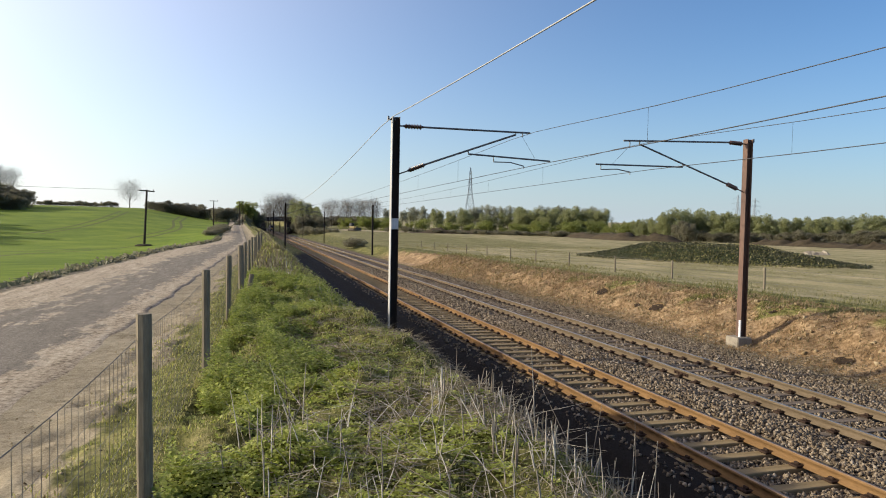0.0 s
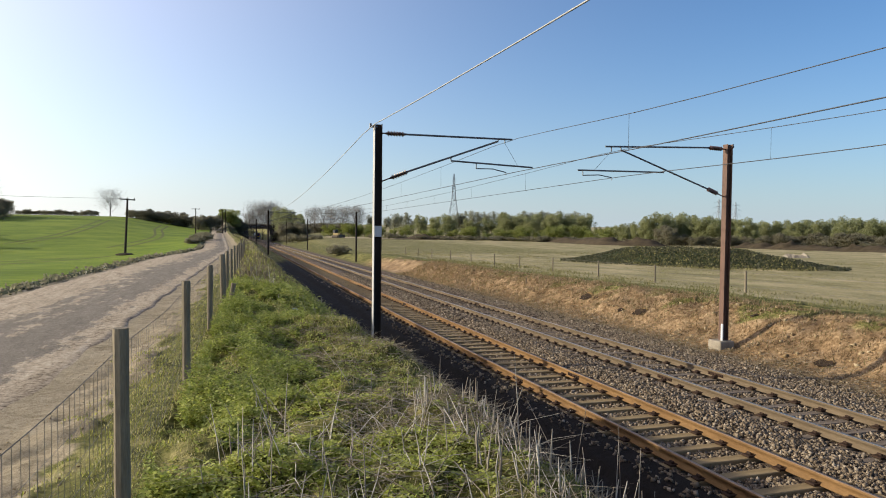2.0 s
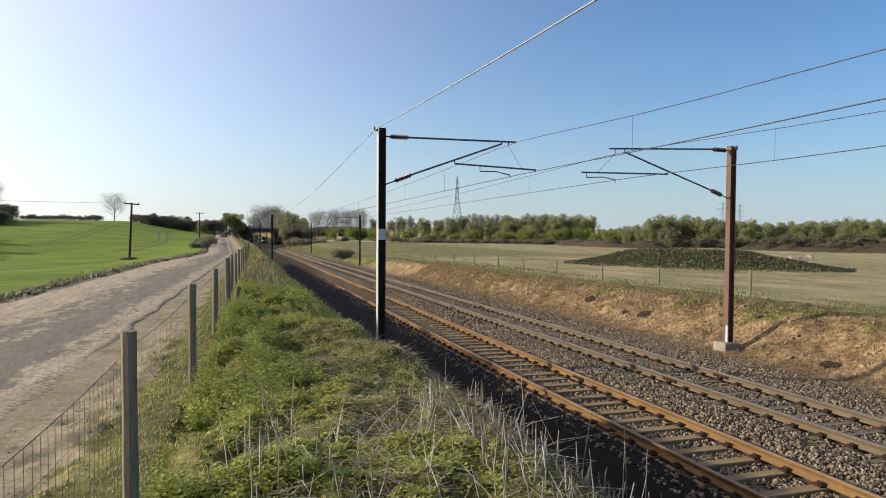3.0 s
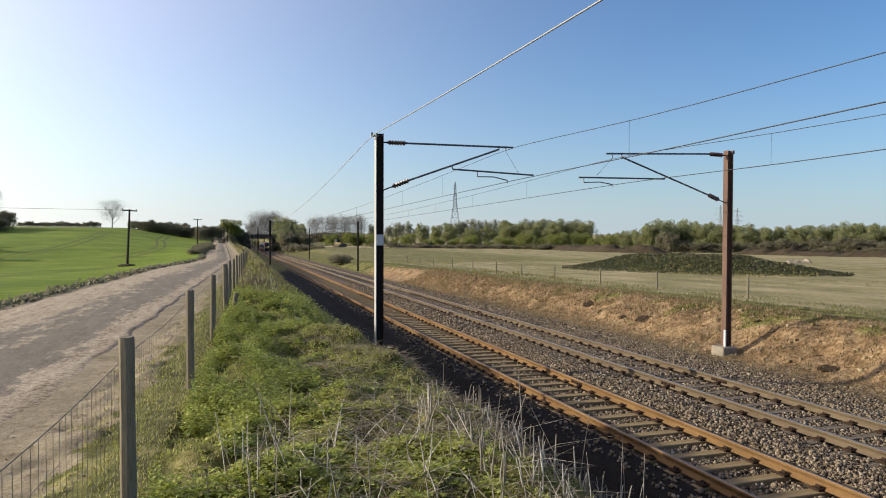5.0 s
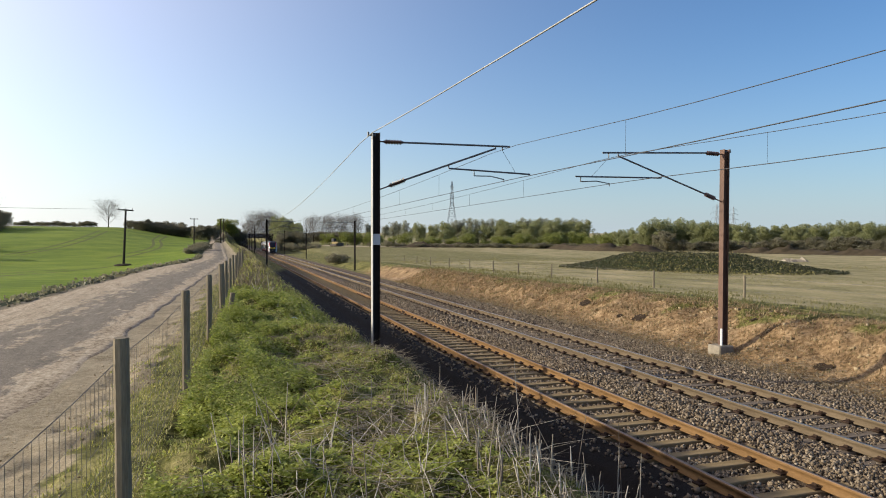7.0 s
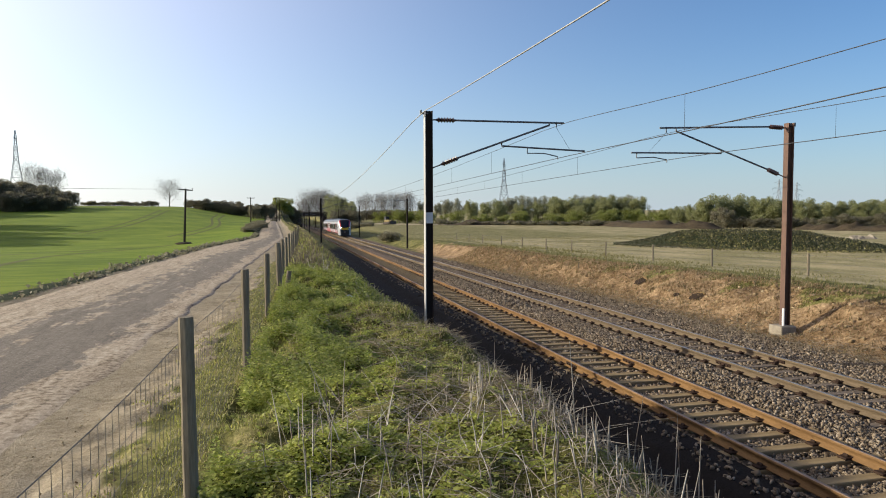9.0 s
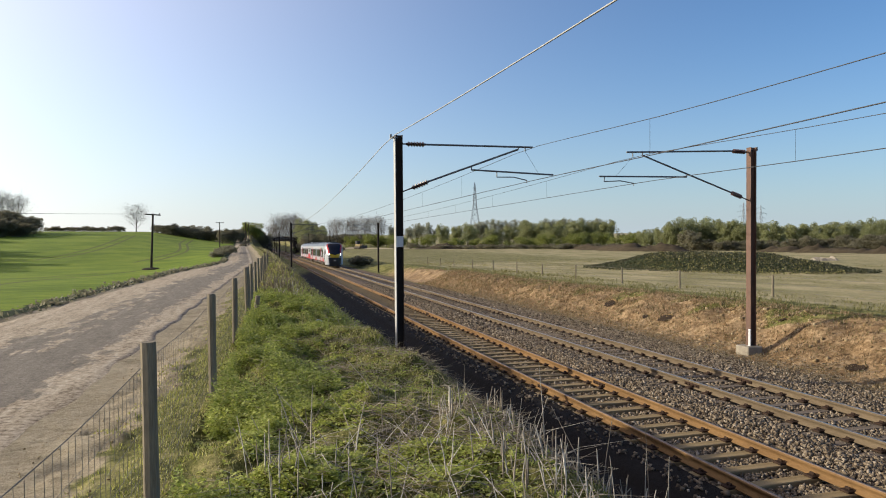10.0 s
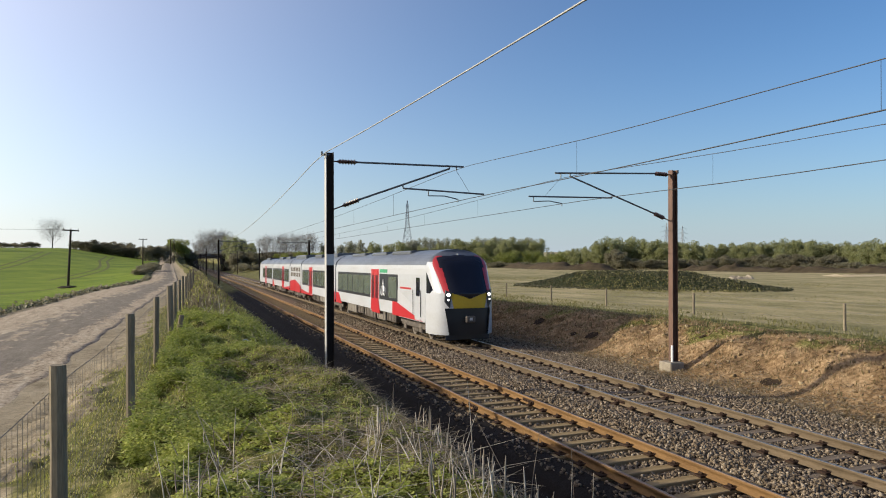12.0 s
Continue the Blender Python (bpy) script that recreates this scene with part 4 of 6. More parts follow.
def cab_car(root, y0, length, flip):
    """End carriage. Built from the nose back; flip turns it round for the rear."""
    car = new("cab_carriage")
    car.parent = root
    tagged(car, "white end carriage with a raked cab and red doors")
    car.matrix_basis = pose(0, y0, 0, 0, 0, 180 if flip else 0) @ TALL
    build_nose(car)
    build_body(car, 3.3, length, M_WHITE)
    for s in (-1, 1):
        lamp(car, s)
        plate_part("cab_panel", [(3.32, 0.74), (7.3, 0.74), (7.3, 2.62), (3.32, 2.62)], s, 0.004, M_SILVER, car, "pale grey cab side panel")
        door = plate_part("cab_door", rounded(3.9, 4.8, 0.78, 2.6, 0.1), s, 0.012, M_SILVER, car, "pale grey cab door")
        plate_part("door_window", rounded(4.08, 4.6, 1.75, 2.5, 0.08), s, 0.018, M_SCREEN, door)
        for yy in (3.82, 4.88):
            bm = bmesh.new()
            x = s * (HALF + 0.05)
            tube(bm, (x, yy, 0.95), (x, yy, 2.0), 0.018)
            part("handrail", bm, M_BLACK, door)
        plate_part("red_wedge", [(3.6, 0.76), (8.4, 0.76), (8.4, 1.46)], s, 0.010, M_RED, car, "red wedge of livery")
        plate_part("white_flash", [(3.4, 0.76), (3.6, 0.76), (8.4, 1.47), (9.1, 1.9), (7.4, 1.9), (3.4, 0.95)], s, 0.007, M_WHITE, car)
        band = plate_part("window_band", rounded(7.5, 10.9, 1.36, 2.58, 0.06), s, 0.012, M_BLACK, car, "glossy black window band")
        plate_part("pane", rounded(7.7, 9.15, 1.5, 2.46, 0.12), s, 0.018, M_PANE, band)
        build_bike_sign(car, 10.0, 1.98, s)
        plate_part("route_sign", [(9.4, 2.64), (10.8, 2.64), (10.8, 2.8), (9.4, 2.8)], s, 0.012, M_GREEN, car, "green sign above the window")
        plate_part("name_bar", [(5.4, 1.98), (7.1, 1.98), (7.1, 2.06), (5.4, 2.06)], s, 0.008, M_RED, car)
        build_door(car, 11.05, 12.65, s)
        build_door_sweep(car, 11.05, 12.65, s)
        build_window_band(car, 12.85, 21.7, 6, s)
        plate_part("red_wedge", [(length - 2.0, 0.66), (length - 0.02, 0.66), (length - 0.02, 1.3), (length - 0.9, 1.3)], s, 0.010, M_RED, car, "red wedge of livery")
    bm = bmesh.new()
    lathe(bm, (0, TIP + front_y(3.42) * 0.85 - 0.05, 3.42), (0, TIP + front_y(3.42) * 0.85 + 0.2, 3.42), [(0, 0.03), (1, 0.05)], n=12)
    part("top_lamp", bm, M_SILVER, car, "round lamp above the windscreen")
    bm = bmesh.new()
    tube(bm, (0, TIP + 0.5, 0.95), (0, TIP + 0.02, 0.95), 0.07)
    box(bm, -0.2, 0.2, TIP - 0.1, TIP + 0.1, 0.82, 1.08, 0.04)
    part("coupler", bm, M_UNDER, car, "dark steel coupler")
    bm = bmesh.new()
    box(bm, -0.06, 0.06, TIP - 0.12, TIP - 0.101, 0.92, 1.02)
    part("coupler_plate", bm, M_PLATE, car)
    bm = bmesh.new()
    box(bm, -0.95, 0.95, 2.0, 2.06, 0.16, 0.5, 0.02)
    part("rail_guard", bm, M_BLACK, car)
    bm = bmesh.new()
    box(bm, -0.95, 0.95, 2.2, length - 0.1, 0.45, 0.56)
    part("floor_pan", bm, M_UNDER, car)
    build_bogie(car, 5.4)
    build_bogie(car, length - 0.1)
    build_gear(car, ((8.4, 10.0, 0.36), (10.4, 12.0, 0.32), (12.4, 14.8, 0.3), (15.2, 16.6, 0.36), (17.0, 19.4, 0.3)))
    for y, l in ((7.2, 3.2), (11.6, 3.0), (16.4, 3.4)):
        build_roof_box(car, y, y + l, 0.06)
    return car


def mid_car(root, y0, length, flip):
    """Middle carriage; flip turns it end for end."""
    car = new("carriage")
    car.parent = root
    tagged(car, "white middle carriage with a black window band and red doors")
    car.matrix_basis = pose(0, y0 + (length if flip else 0), 0, 0, 0, 180 if flip else 0) @ TALL
    build_body(car, 0.15, length - 0.15, M_WHITE)
    for s in (-1, 1):
        build_window_band(car, 0.6, length - 6.3, 5, s)
        build_door(car, length - 6.1, length - 4.45, s)
        build_window_band(car, length - 4.25, length - 0.8, 2, s)
        plate_part("red_wedge", [(0.18, 0.66), (2.2, 0.66), (1.1, 1.3), (0.18, 1.3)], s, 0.010, M_RED, car, "red wedge of livery")
        plate_part("red_wedge", [(length - 6.5, 0.66), (length - 0.18, 0.66), (length - 0.18, 1.0)], s, 0.010, M_RED, car, "red wedge of livery")
    build_gangway(car, -0.02)
    build_gear(car, ((2.6, 4.2, 0.32), (4.6, 6.8, 0.36), (7.2, 8.6, 0.3), (9.0, 10.4, 0.34)))
    build_bogie(car, 0.0 if flip else length)
    build_roof_box(car, 2.2, 5.4)
    build_roof_box(car, 8.4, 11.4)
    return car


def power_car(root, y0, length):
    car = new("power_carriage")
    car.parent = root
    tagged(car, "short grey power carriage with louvres and a red lower half")
    car.matrix_basis = pose(0, y0, 0) @ TALL
    build_body(car, 0.2, length - 0.2, M_SILVER)
    for s in (-1, 1):
        plate_part("red_panel", [(0.22, 0.66), (length - 0.22, 0.66), (length - 0.22, 1.5), (length * 0.5, 1.7), (0.22, 1.2)], s, 0.01, M_RED, car, "red lower side panel")
        for row in (1.95, 2.4):
            for k in range(6):
                y = 0.7 + k * 1.02
                grille = plate_part("grille", rounded(y, y + 0.7, row, row + 0.34, 0.03), s, 0.012, M_UNDER, car, "dark louvred grille")
    build_gangway(car, -0.02)
    build_gear(car, ((2.2, 5.2, 0.3),))
    build_bogie(car, length - 0.1)
    build_roof_box(car, 0.6, length - 0.6, 0.22)
    return car


def build_train():
    root = empty("passenger_train", pose(0, 0, 0), "white and red passenger train with a yellow nose panel", "train")
    cab_car(root, 0.0, 22.4, False)
    mid_car(root, 22.6, 15.6, False)
    power_car(root, 38.2, 7.4)
    mid_car(root, 45.6, 15.2, True)
    rear = new("rear_carriage")
    rear.parent = root
    tagged(rear, "white end carriage with a raked cab facing away")
    rear.matrix_basis = pose(0, 79.5, 0, 0, 0, 180) @ TALL
    build_nose(rear)
    build_body(rear, 3.3, 18.6, M_WHITE)
    for s in (-1, 1):
        build_window_band(rear, 12.2, 18.1, 4, s)
        build_door(rear, 10.3, 11.9, s)
        build_window_band(rear, 7.0, 10.0, 2, s)
    build_bogie(rear, 5.4)
    build_gear(rear, ((8.5, 10.2, 0.32), (11.6, 14.6, 0.34)))
    build_roof_box(rear, 7.0, 11.0)
    return root


train = build_train()

# ---- trees ----
M_BARK = worn("grey_brown_bark", (0.05, 0.04, 0.03), (0.14, 0.115, 0.085), 4, 40, 0.95, stretch=(2, 2, 0.4))
M_TWIG = pieces("bare_twigs", [(0.22, 0.2, 0.17), (0.36, 0.33, 0.29), (0.5, 0.47, 0.42)], 0.95, bump=0)
M_LEAF_WILLOW = leafy("yellow_green_leaves", [(0.19, 0.21, 0.08), (0.32, 0.34, 0.14), (0.44, 0.45, 0.22), (0.25, 0.26, 0.12)])
M_LEAF_GREEN = leafy("fresh_green_leaves", [(0.16, 0.2, 0.04), (0.26, 0.3, 0.06), (0.36, 0.38, 0.1), (0.2, 0.21, 0.06)])
M_LEAF_DARK = leafy("dull_dark_leaves", [(0.15, 0.145, 0.085), (0.22, 0.21, 0.125), (0.31, 0.285, 0.18), (0.26, 0.215, 0.15)])
M_LEAF_BROWN = leafy("budding_brown_twigs", [(0.24, 0.25, 0.16), (0.33, 0.34, 0.22), (0.43, 0.43, 0.29), (0.28, 0.27, 0.19)])
rng = np.random.default_rng(7)


def quads(centres, size, flat=0.0):
    """Leaf clumps: a bent quad of random turn at each centre."""
    n = len(centres)
    a = rng.normal(size=(n, 3))
    a /= np.linalg.norm(a, axis=1)[:, None]
    b = np.cross(a, rng.normal(size=(n, 3)))
    b /= np.linalg.norm(b, axis=1)[:, None]
    s = (np.asarray(size) * rng.uniform(0.5, 1.3, n))[:, None]
    t = s * rng.uniform(0.4, 0.9, n)[:, None]
    v = np.stack([centres - a * s, centres - b * t, centres + a * s, centres + b * t], 1).reshape(-1, 3)
    f = np.arange(4 * n).reshape(-1, 4)
    return v, f


def blob_points(blobs, n):
    """Points in the outer parts of many round clumps."""
    w = np.array([r[0] * r[1] + r[1] * r[2] for _, r in blobs])
    pick = rng.choice(len(blobs), n, p=w / w.sum())
    c = np.array([b[0] for b in blobs])[pick]
    r = np.array([b[1] for b in blobs])[pick]
    d = rng.normal(size=(n, 3))
    d /= np.linalg.norm(d, axis=1)[:, None]
    return c + d * r * (rng.uniform(0.25, 1.0, n) ** 0.5)[:, None]


def twig_tris(origins, ends, width):
    d = ends - origins
    s = np.cross(d, rng.normal(size=d.shape))
    s /= np.linalg.norm(s, axis=1)[:, None] + 1e-9
    v = np.stack([origins - s * width, origins + s * width, ends], 1).reshape(-1, 3)
    return v, np.arange(len(v)).reshape(-1, 3)


def trunk_mesh(name, h, r, limbs, spread, start=0.25):
    """A tapered trunk with limbs that fork once."""
    bm = bmesh.new()
    p = Vector((0, 0, -0.3))
    tips = []
    lean = Vector((random.uniform(-0.06, 0.06), random.uniform(-0.06, 0.06), 1))
    for k in range(4):
        q = p + lean * (h * 0.75 + 0.3) / 4 + Vector((random.uniform(-1, 1), random.uniform(-1, 1), 0)) * 0.02 * h
        tube(bm, p, q, r * (1 - 0.22 * k), r * (1 - 0.22 * (k + 1)), n=7)
        p = q
    for k in range(limbs):
        s = start + (0.95 - start) * k / limbs
        a = k * 2.4 + random.uniform(-0.4, 0.4)
        o = lean * (h * 0.75 * s)
        e = o + Vector((math.cos(a) * spread * random.uniform(0.5, 1), math.sin(a) * spread * random.uniform(0.5, 1), h * random.uniform(0.18, 0.34)))
        tube(bm, o, e, r * 0.42 * (1.1 - s), r * 0.15, n=5)
        for m in range(3):
            e2 = e + Vector((random.uniform(-1, 1) * spread * 0.4, random.uniform(-1, 1) * spread * 0.4, h * random.uniform(0.06, 0.2)))
            tube(bm, o.lerp(e, 0.55 + 0.15 * m), e2, r * 0.16, r * 0.04, n=4)
            tips.append(e2)
        tips.append(e)
    return bm_mesh(name, bm, M_BARK), tips


def build_tree(label, h, spread, mat, leaves, size, name="tree", bare=False, low=0.15, tall=1.0, limbs=9, category="tree"):
    """One tree at the origin: trunk and limbs, and a crown of small leaf clumps or twigs."""
    root = empty(name, pose(0, 0, 0), label, category)
    me, tips = trunk_mesh("trunk", h, max(0.05, h * 0.018), limbs, spread * 0.6, max(0.12, low))
    part("trunk", me, None, root)
    if bare:
        o, e = [], []
        for t in tips:
            for k in range(max(8, leaves // len(tips))):
                d = Vector((random.gauss(0, 1), random.gauss(0, 1), abs(random.gauss(0.7, 0.7)))).normalized()
                a = t + Vector((random.gauss(0, 1), random.gauss(0, 1), random.gauss(0, 0.8))) * spread * 0.22
                o.append(a)
                e.append(a + d * spread * random.uniform(0.15, 0.5))
        v, f = twig_tris(np.array(o), np.array(e), size)
        root["height"] = float(v[:, 2].max())
        part("crown", mesh_np("crown", v, f, mat), None, root, "open crown of bare twigs")
    else:
        blobs = []
        for t in tips:
            r = spread * random.uniform(0.2, 0.42)
            blobs.append((tuple(t), (r, r, r * random.uniform(0.7, 1.1) * tall)))
        for k in range(int(10 + 3 * spread)):
            a, q = random.uniform(0, 6.28), random.uniform(0.3, 0.9) * spread
            r = spread * random.uniform(0.16, 0.32)
            blobs.append(((math.cos(a) * q, math.sin(a) * q, h * random.uniform(low, 0.8)), (r, r, r * tall)))
        v, f = quads(blob_points(blobs, leaves), size)
        v[:, 2] = np.maximum(v[:, 2], 0.02)
        root["height"] = float(np.percentile(v[:, 2], 99))
        part("crown", mesh_np("crown", v, f, mat), None, root, "uneven crown of small leaf clumps")
    return root


TREES = {
    "willow": [build_tree("bushy tree in pale yellow-green spring leaf", 10, 4.2, M_LEAF_WILLOW, 9000, 0.17, low=0.1) for _ in range(4)],
    "green": [build_tree("rounded bush in fresh green leaf", 5, 3.0, M_LEAF_GREEN, 6500, 0.12, name="bush", low=0.05, category="bush") for _ in range(2)],
    "dark": [build_tree("dark dense tree against the light", 9, 3.8, M_LEAF_DARK, 7500, 0.19, low=0.08) for _ in range(2)],
    "shrub": [build_tree("low dark scrubby bush", 3, 2.4, M_LEAF_DARK, 2200, 0.15, name="bush", low=0.03, category="bush") for _ in range(2)],
    "budding": [build_tree("tall tree in brown bud with a rounded top", 13, 3.6, M_LEAF_BROWN, 8000, 0.15, low=0.35, limbs=12) for _ in range(3)],
    "bare": [build_tree("bare deciduous tree with an open crown", 11, 4.2, M_TWIG, 2500, 0.016, bare=True, low=0.2, limbs=14) for _ in range(2)],
}
used = {}


def plant(kind, x, y, height, sink=0.15, wide=1.0):
    """A tree of the given kind with its foot on the ground."""
    stock = TREES[kind]
    k = used.get(kind, 0)
    used[kind] = k + 1
    base = stock[k % len(stock)]
    s = height / base["height"]
    m = pose(x, y, float(ground(x, y)) - sink, 0, 0, (k * 77) % 360) @ Matrix.Diagonal((s * wide, s * wide, s, 1))
    if k < len(stock):
        base.matrix_basis = m
        return base
    return copy_thing(base, m)


def along(kind, d0, d1, y0, y1, count, top0, top1, jitter=0.12, deep=8.0, wide=1.0):
    """Trees in a belt between two bearings (sideways over ahead), tops at the given slopes above the eye."""
    for k in range(count):
        s = (k + random.uniform(0.2, 0.8)) / count
        y = y0 + (y1 - y0) * s + random.uniform(-deep, deep)
        x = (d0 + (d1 - d0) * s) * y
        g = float(ground(x, y))
        h = 3.57 + (top0 + (top1 - top0) * s) * y - g
        plant(kind, x, y, max(1.0, 1.18 * h * random.uniform(1 - jitter, 1 + jitter * 0.4)), wide=wide)


# belt behind the meadow
along("budding", 0.25, 0.37, 325, 310, 12, 0.012, 0.019)
along("budding", 0.345, 0.44, 298, 288, 8, 0.027, 0.026, 0.05, 4)
along("budding", 0.46, 0.575, 286, 262, 12, 0.029, 0.027, 0.05, 4)
along("willow", 0.29, 0.46, 285, 272, 10, 0.006, 0.014)
along("willow", 0.42, 0.58, 266, 240, 11, 0.019, 0.019, 0.12, 4, 1.1)
along("green", 0.24, 0.62, 270, 208, 16, -0.006, 0.0, 0.25, 5, 1.3)
along("shrub", 0.22, 0.62, 264, 198, 22, -0.014, -0.014, 0.2, 3, 1.6)
along("budding", 0.57, 0.66, 330, 320, 8, 0.004, 0.0)
along("willow", 0.61, 0.70, 202, 194, 7, 0.001, 0.014, 0.12, 5, 1.1)
along("willow", 0.68, 0.86, 195, 178, 14, 0.02, 0.019, 0.1, 6, 1.15)
along("willow", 0.84, 1.16, 178, 146, 22, 0.013, 0.02, 0.14, 7, 1.1)
along("willow", 1.14, 1.5, 146, 110, 20, 0.016, 0.019, 0.12, 6, 1.1)
along("dark", 0.7, 1.25, 174, 126, 26, -0.004, 0.004, 0.2, 3, 1.35)
along("shrub", 0.62, 1.5, 184, 100, 34, -0.018, -0.02, 0.2, 2, 1.6)
along("budding", 1.0, 1.45, 190, 150, 12, 0.022, 0.02, 0.08)
# round the bridge
along("green", 0.016, 0.033, 296, 306, 5, 0.0165, 0.016, 0.1, 3, 1.1)
along("shrub", 0.012, 0.030, 190, 270, 14, -0.012, -0.004, 0.3, 8, 1.2)
along("dark", 0.034, 0.041, 322, 332, 3, 0.016, 0.012, 0.1, 3)
along("willow", 0.090, 0.125, 345, 335, 6, 0.019, 0.015, 0.12, 6, 0.9)
along("dark", 0.095, 0.13, 318, 312, 5, 0.012, 0.008, 0.12, 5, 1.0)
along("dark", 0.088, 0.135, 328, 320, 6, 0.003, 0.003, 0.2, 6)
along("shrub", 0.10, 0.15, 270, 240, 6, -0.012, -0.016, 0.2, 5)
along("bare", 0.05, 0.09, 440, 440, 7, 0.016, 0.015, 0.08, 10)
along("bare", 0.13, 0.21, 400, 390, 9, 0.014, 0.017, 0.1, 10)
along("budding", 0.215, 0.26, 385, 370, 6, 0.017, 0.012, 0.1, 8)
along("dark", 0.14, 0.2, 430, 410, 16, 0.005, 0.006, 0.15, 8, 2.0)
along("green", 0.16, 0.24, 300, 284, 7, -0.002, 0.0, 0.2, 6, 1.3)
along("shrub", 0.165, 0.18, 120, 114, 2, -0.025, -0.027, 0.2, 3, 1.0)
# left: wood on the hill, trees on its crest, hedge by the lane
along("dark", -0.34, -0.236, 190, 205, 26, 0.062, 0.034, 0.14, 9, 1.1)
along("dark", -0.47, -0.375, 88, 132, 8, 0.085, 0.075, 0.15, 3, 0.9)
along("dark", -0.52, -0.34, 128, 186, 16, 0.075, 0.06, 0.12, 8, 1.1)
along("dark", -0.31, -0.245, 178, 186, 11, 0.04, 0.026, 0.12, 4, 1.2)
along("bare", -0.285, -0.25, 214, 214, 3, 0.047, 0.04, 0.06, 4)
along("dark", -0.225, -0.135, 238, 240, 22, 0.0175, 0.0165, 0.4, 4, 1.5)
plant("bare", -0.12 * 235, 235, 3.57 + 0.0375 * 235 - float(ground(-0.12 * 235, 235)), wide=1.4)
along("dark", -0.098, -0.02, 238, 226, 26, 0.022, 0.0155, 0.3, 4, 1.3)
along("dark", -0.014, 0.012, 215, 225, 6, 0.019, 0.018, 0.15, 4)
along("shrub", -0.022, -0.003, 98, 122, 10, -0.018, -0.008, 0.15, 3, 1.1)


# ---- bridge ----
M_BRICK = worn("sooty_bridge_brick", (0.05, 0.04, 0.035), (0.15, 0.12, 0.1), 1.5, 25, 0.9)


def build_bridge():
    y, x = 350.0, 9.6 + bx(350)
    z = float(fall(350))
    root = empty("road_bridge", pose(x, y, z), "dark low road bridge over the railway", "bridge")
    for s in (-1, 1):
        bm = bmesh.new()
        box(bm, s * 6.0 - 0.9, s * 6.0 + 0.9, -4, 4, -2.0, 5.95, 0.1)
        part("abutment", bm, M_BRICK, root)
        bm = bmesh.new()
        box(bm, s * 10.0 - 3.1, s * 10.0 + 3.1, -3.0, 4, -2.0, 5.6, 0.1)
        part("wing_wall", bm, M_BRICK, root)
    bm = bmesh.new()
    box(bm, -8.0, 8.0, -4.2, 4.2, 5.75, 6.7, 0.05)
    part("deck", bm, M_BRICK, root)
    for s in (-1, 1):
        bm = bmesh.new()
        box(bm, -9.0, 9.0, s * 4.2 - 0.2, s * 4.2 + 0.2, 6.7, 7.8, 0.05)
        part("parapet", bm, M_BRICK, root)
    return root


build_bridge()

# ---- pylons, poles ----
M_LATTICE = worn("grey_lattice_steel", (0.22, 0.24, 0.26), (0.34, 0.36, 0.38), 1, 10, 0.6, 0.3, 0.0)


def build_pylon(x, y, h, foot, turn=0, label="grey lattice power pylon beyond the trees"):
    root = empty("pylon", pose(x, y, foot, 0, 0, turn), label, "pylon", "power pylons", )
    bm = bmesh.new()
    r = 0.011 * h / 4

    def half(s):
        return h * (0.085 * (1 - s / 0.62) + 0.028) if s < 0.62 else h * (0.028 * (1 - (s - 0.62) / 0.45))

    steps = [0, 0.16, 0.3, 0.42, 0.52, 0.6, 0.68, 0.76, 0.84, 0.92, 1.0]
    for a, b in zip(steps, steps[1:]):
        wa, wb = half(a), half(b)
        ca = [Vector((sx * wa, sy * wa, a * h)) for sx, sy in ((-1, -1), (1, -1), (1, 1), (-1, 1))]
        cb = [Vector((sx * wb, sy * wb, b * h)) for sx, sy in ((-1, -1), (1, -1), (1, 1), (-1, 1))]
        for i in range(4):
            tube(bm, ca[i], cb[i], r, n=4)
            tube(bm, ca[i], cb[(i + 1) % 4], r * 0.6, n=3)
            tube(bm, ca[(i + 1) % 4], cb[i], r * 0.6, n=3)
            tube(bm, cb[i], cb[(i + 1) % 4], r * 0.6, n=3)
    part("tower", bm, M_LATTICE, root)
    for s, reach in ((0.62, 0.17), (0.76, 0.2), (0.9, 0.15)):
        bm = bmesh.new()
        for side in (-1, 1):
            tip = Vector((side * reach * h, 0, s * h))
            for sy in (-1, 1):
                tube(bm, (side * half(s), sy * half(s), s * h), tip, r * 0.7, n=3)
                tube(bm, (side * half(s), sy * half(s), s * h + 0.05 * h), tip, r * 0.7, n=3)
            tube(bm, tip, tip - Vector((0, 0, 0.05 * h)), r * 0.5, n=3)
        part("cross_arm", bm, M_LATTICE, root)
    return root


for d, y, top in ((0.347, 400, 0.0756), (0.825, 420, 0.0481), (0.86, 450, 0.0436), (-0.300, 330, 0.101)):
    x = d * y
    foot = float(ground(x, y)) - 0.5
    build_pylon(x, y, 3.57 + top * y - foot, foot, 100 if d < 0 else 62 if d < 0.5 else 0)


def build_pole(x, y, top, lean, arm=1.6, label="dark wooden pole with a cross-arm in the field"):
    z = float(ground(x, y))
    root = empty("utility_pole", pose(x, y, z, 0, lean, 20), label, "utility pole", "utility poles")
    bm = bmesh.new()
    tube(bm, (0, 0, -0.4), (0, 0, top - z), 0.14, 0.1, n=8)
    part("pole", bm, M_POST_DARK, root)
    bm = bmesh.new()
    box(bm, -arm / 2, arm / 2, -0.06, 0.06, top - z - 0.15, top - z - 0.02)
    for s in (-0.9, 0, 0.9):
        tube(bm, (s * arm / 2, 0, top - z - 0.03), (s * arm / 2, 0, top - z + 0.14), 0.035, n=6)
    part("cross_arm", bm, M_POST_DARK, root)
    return root


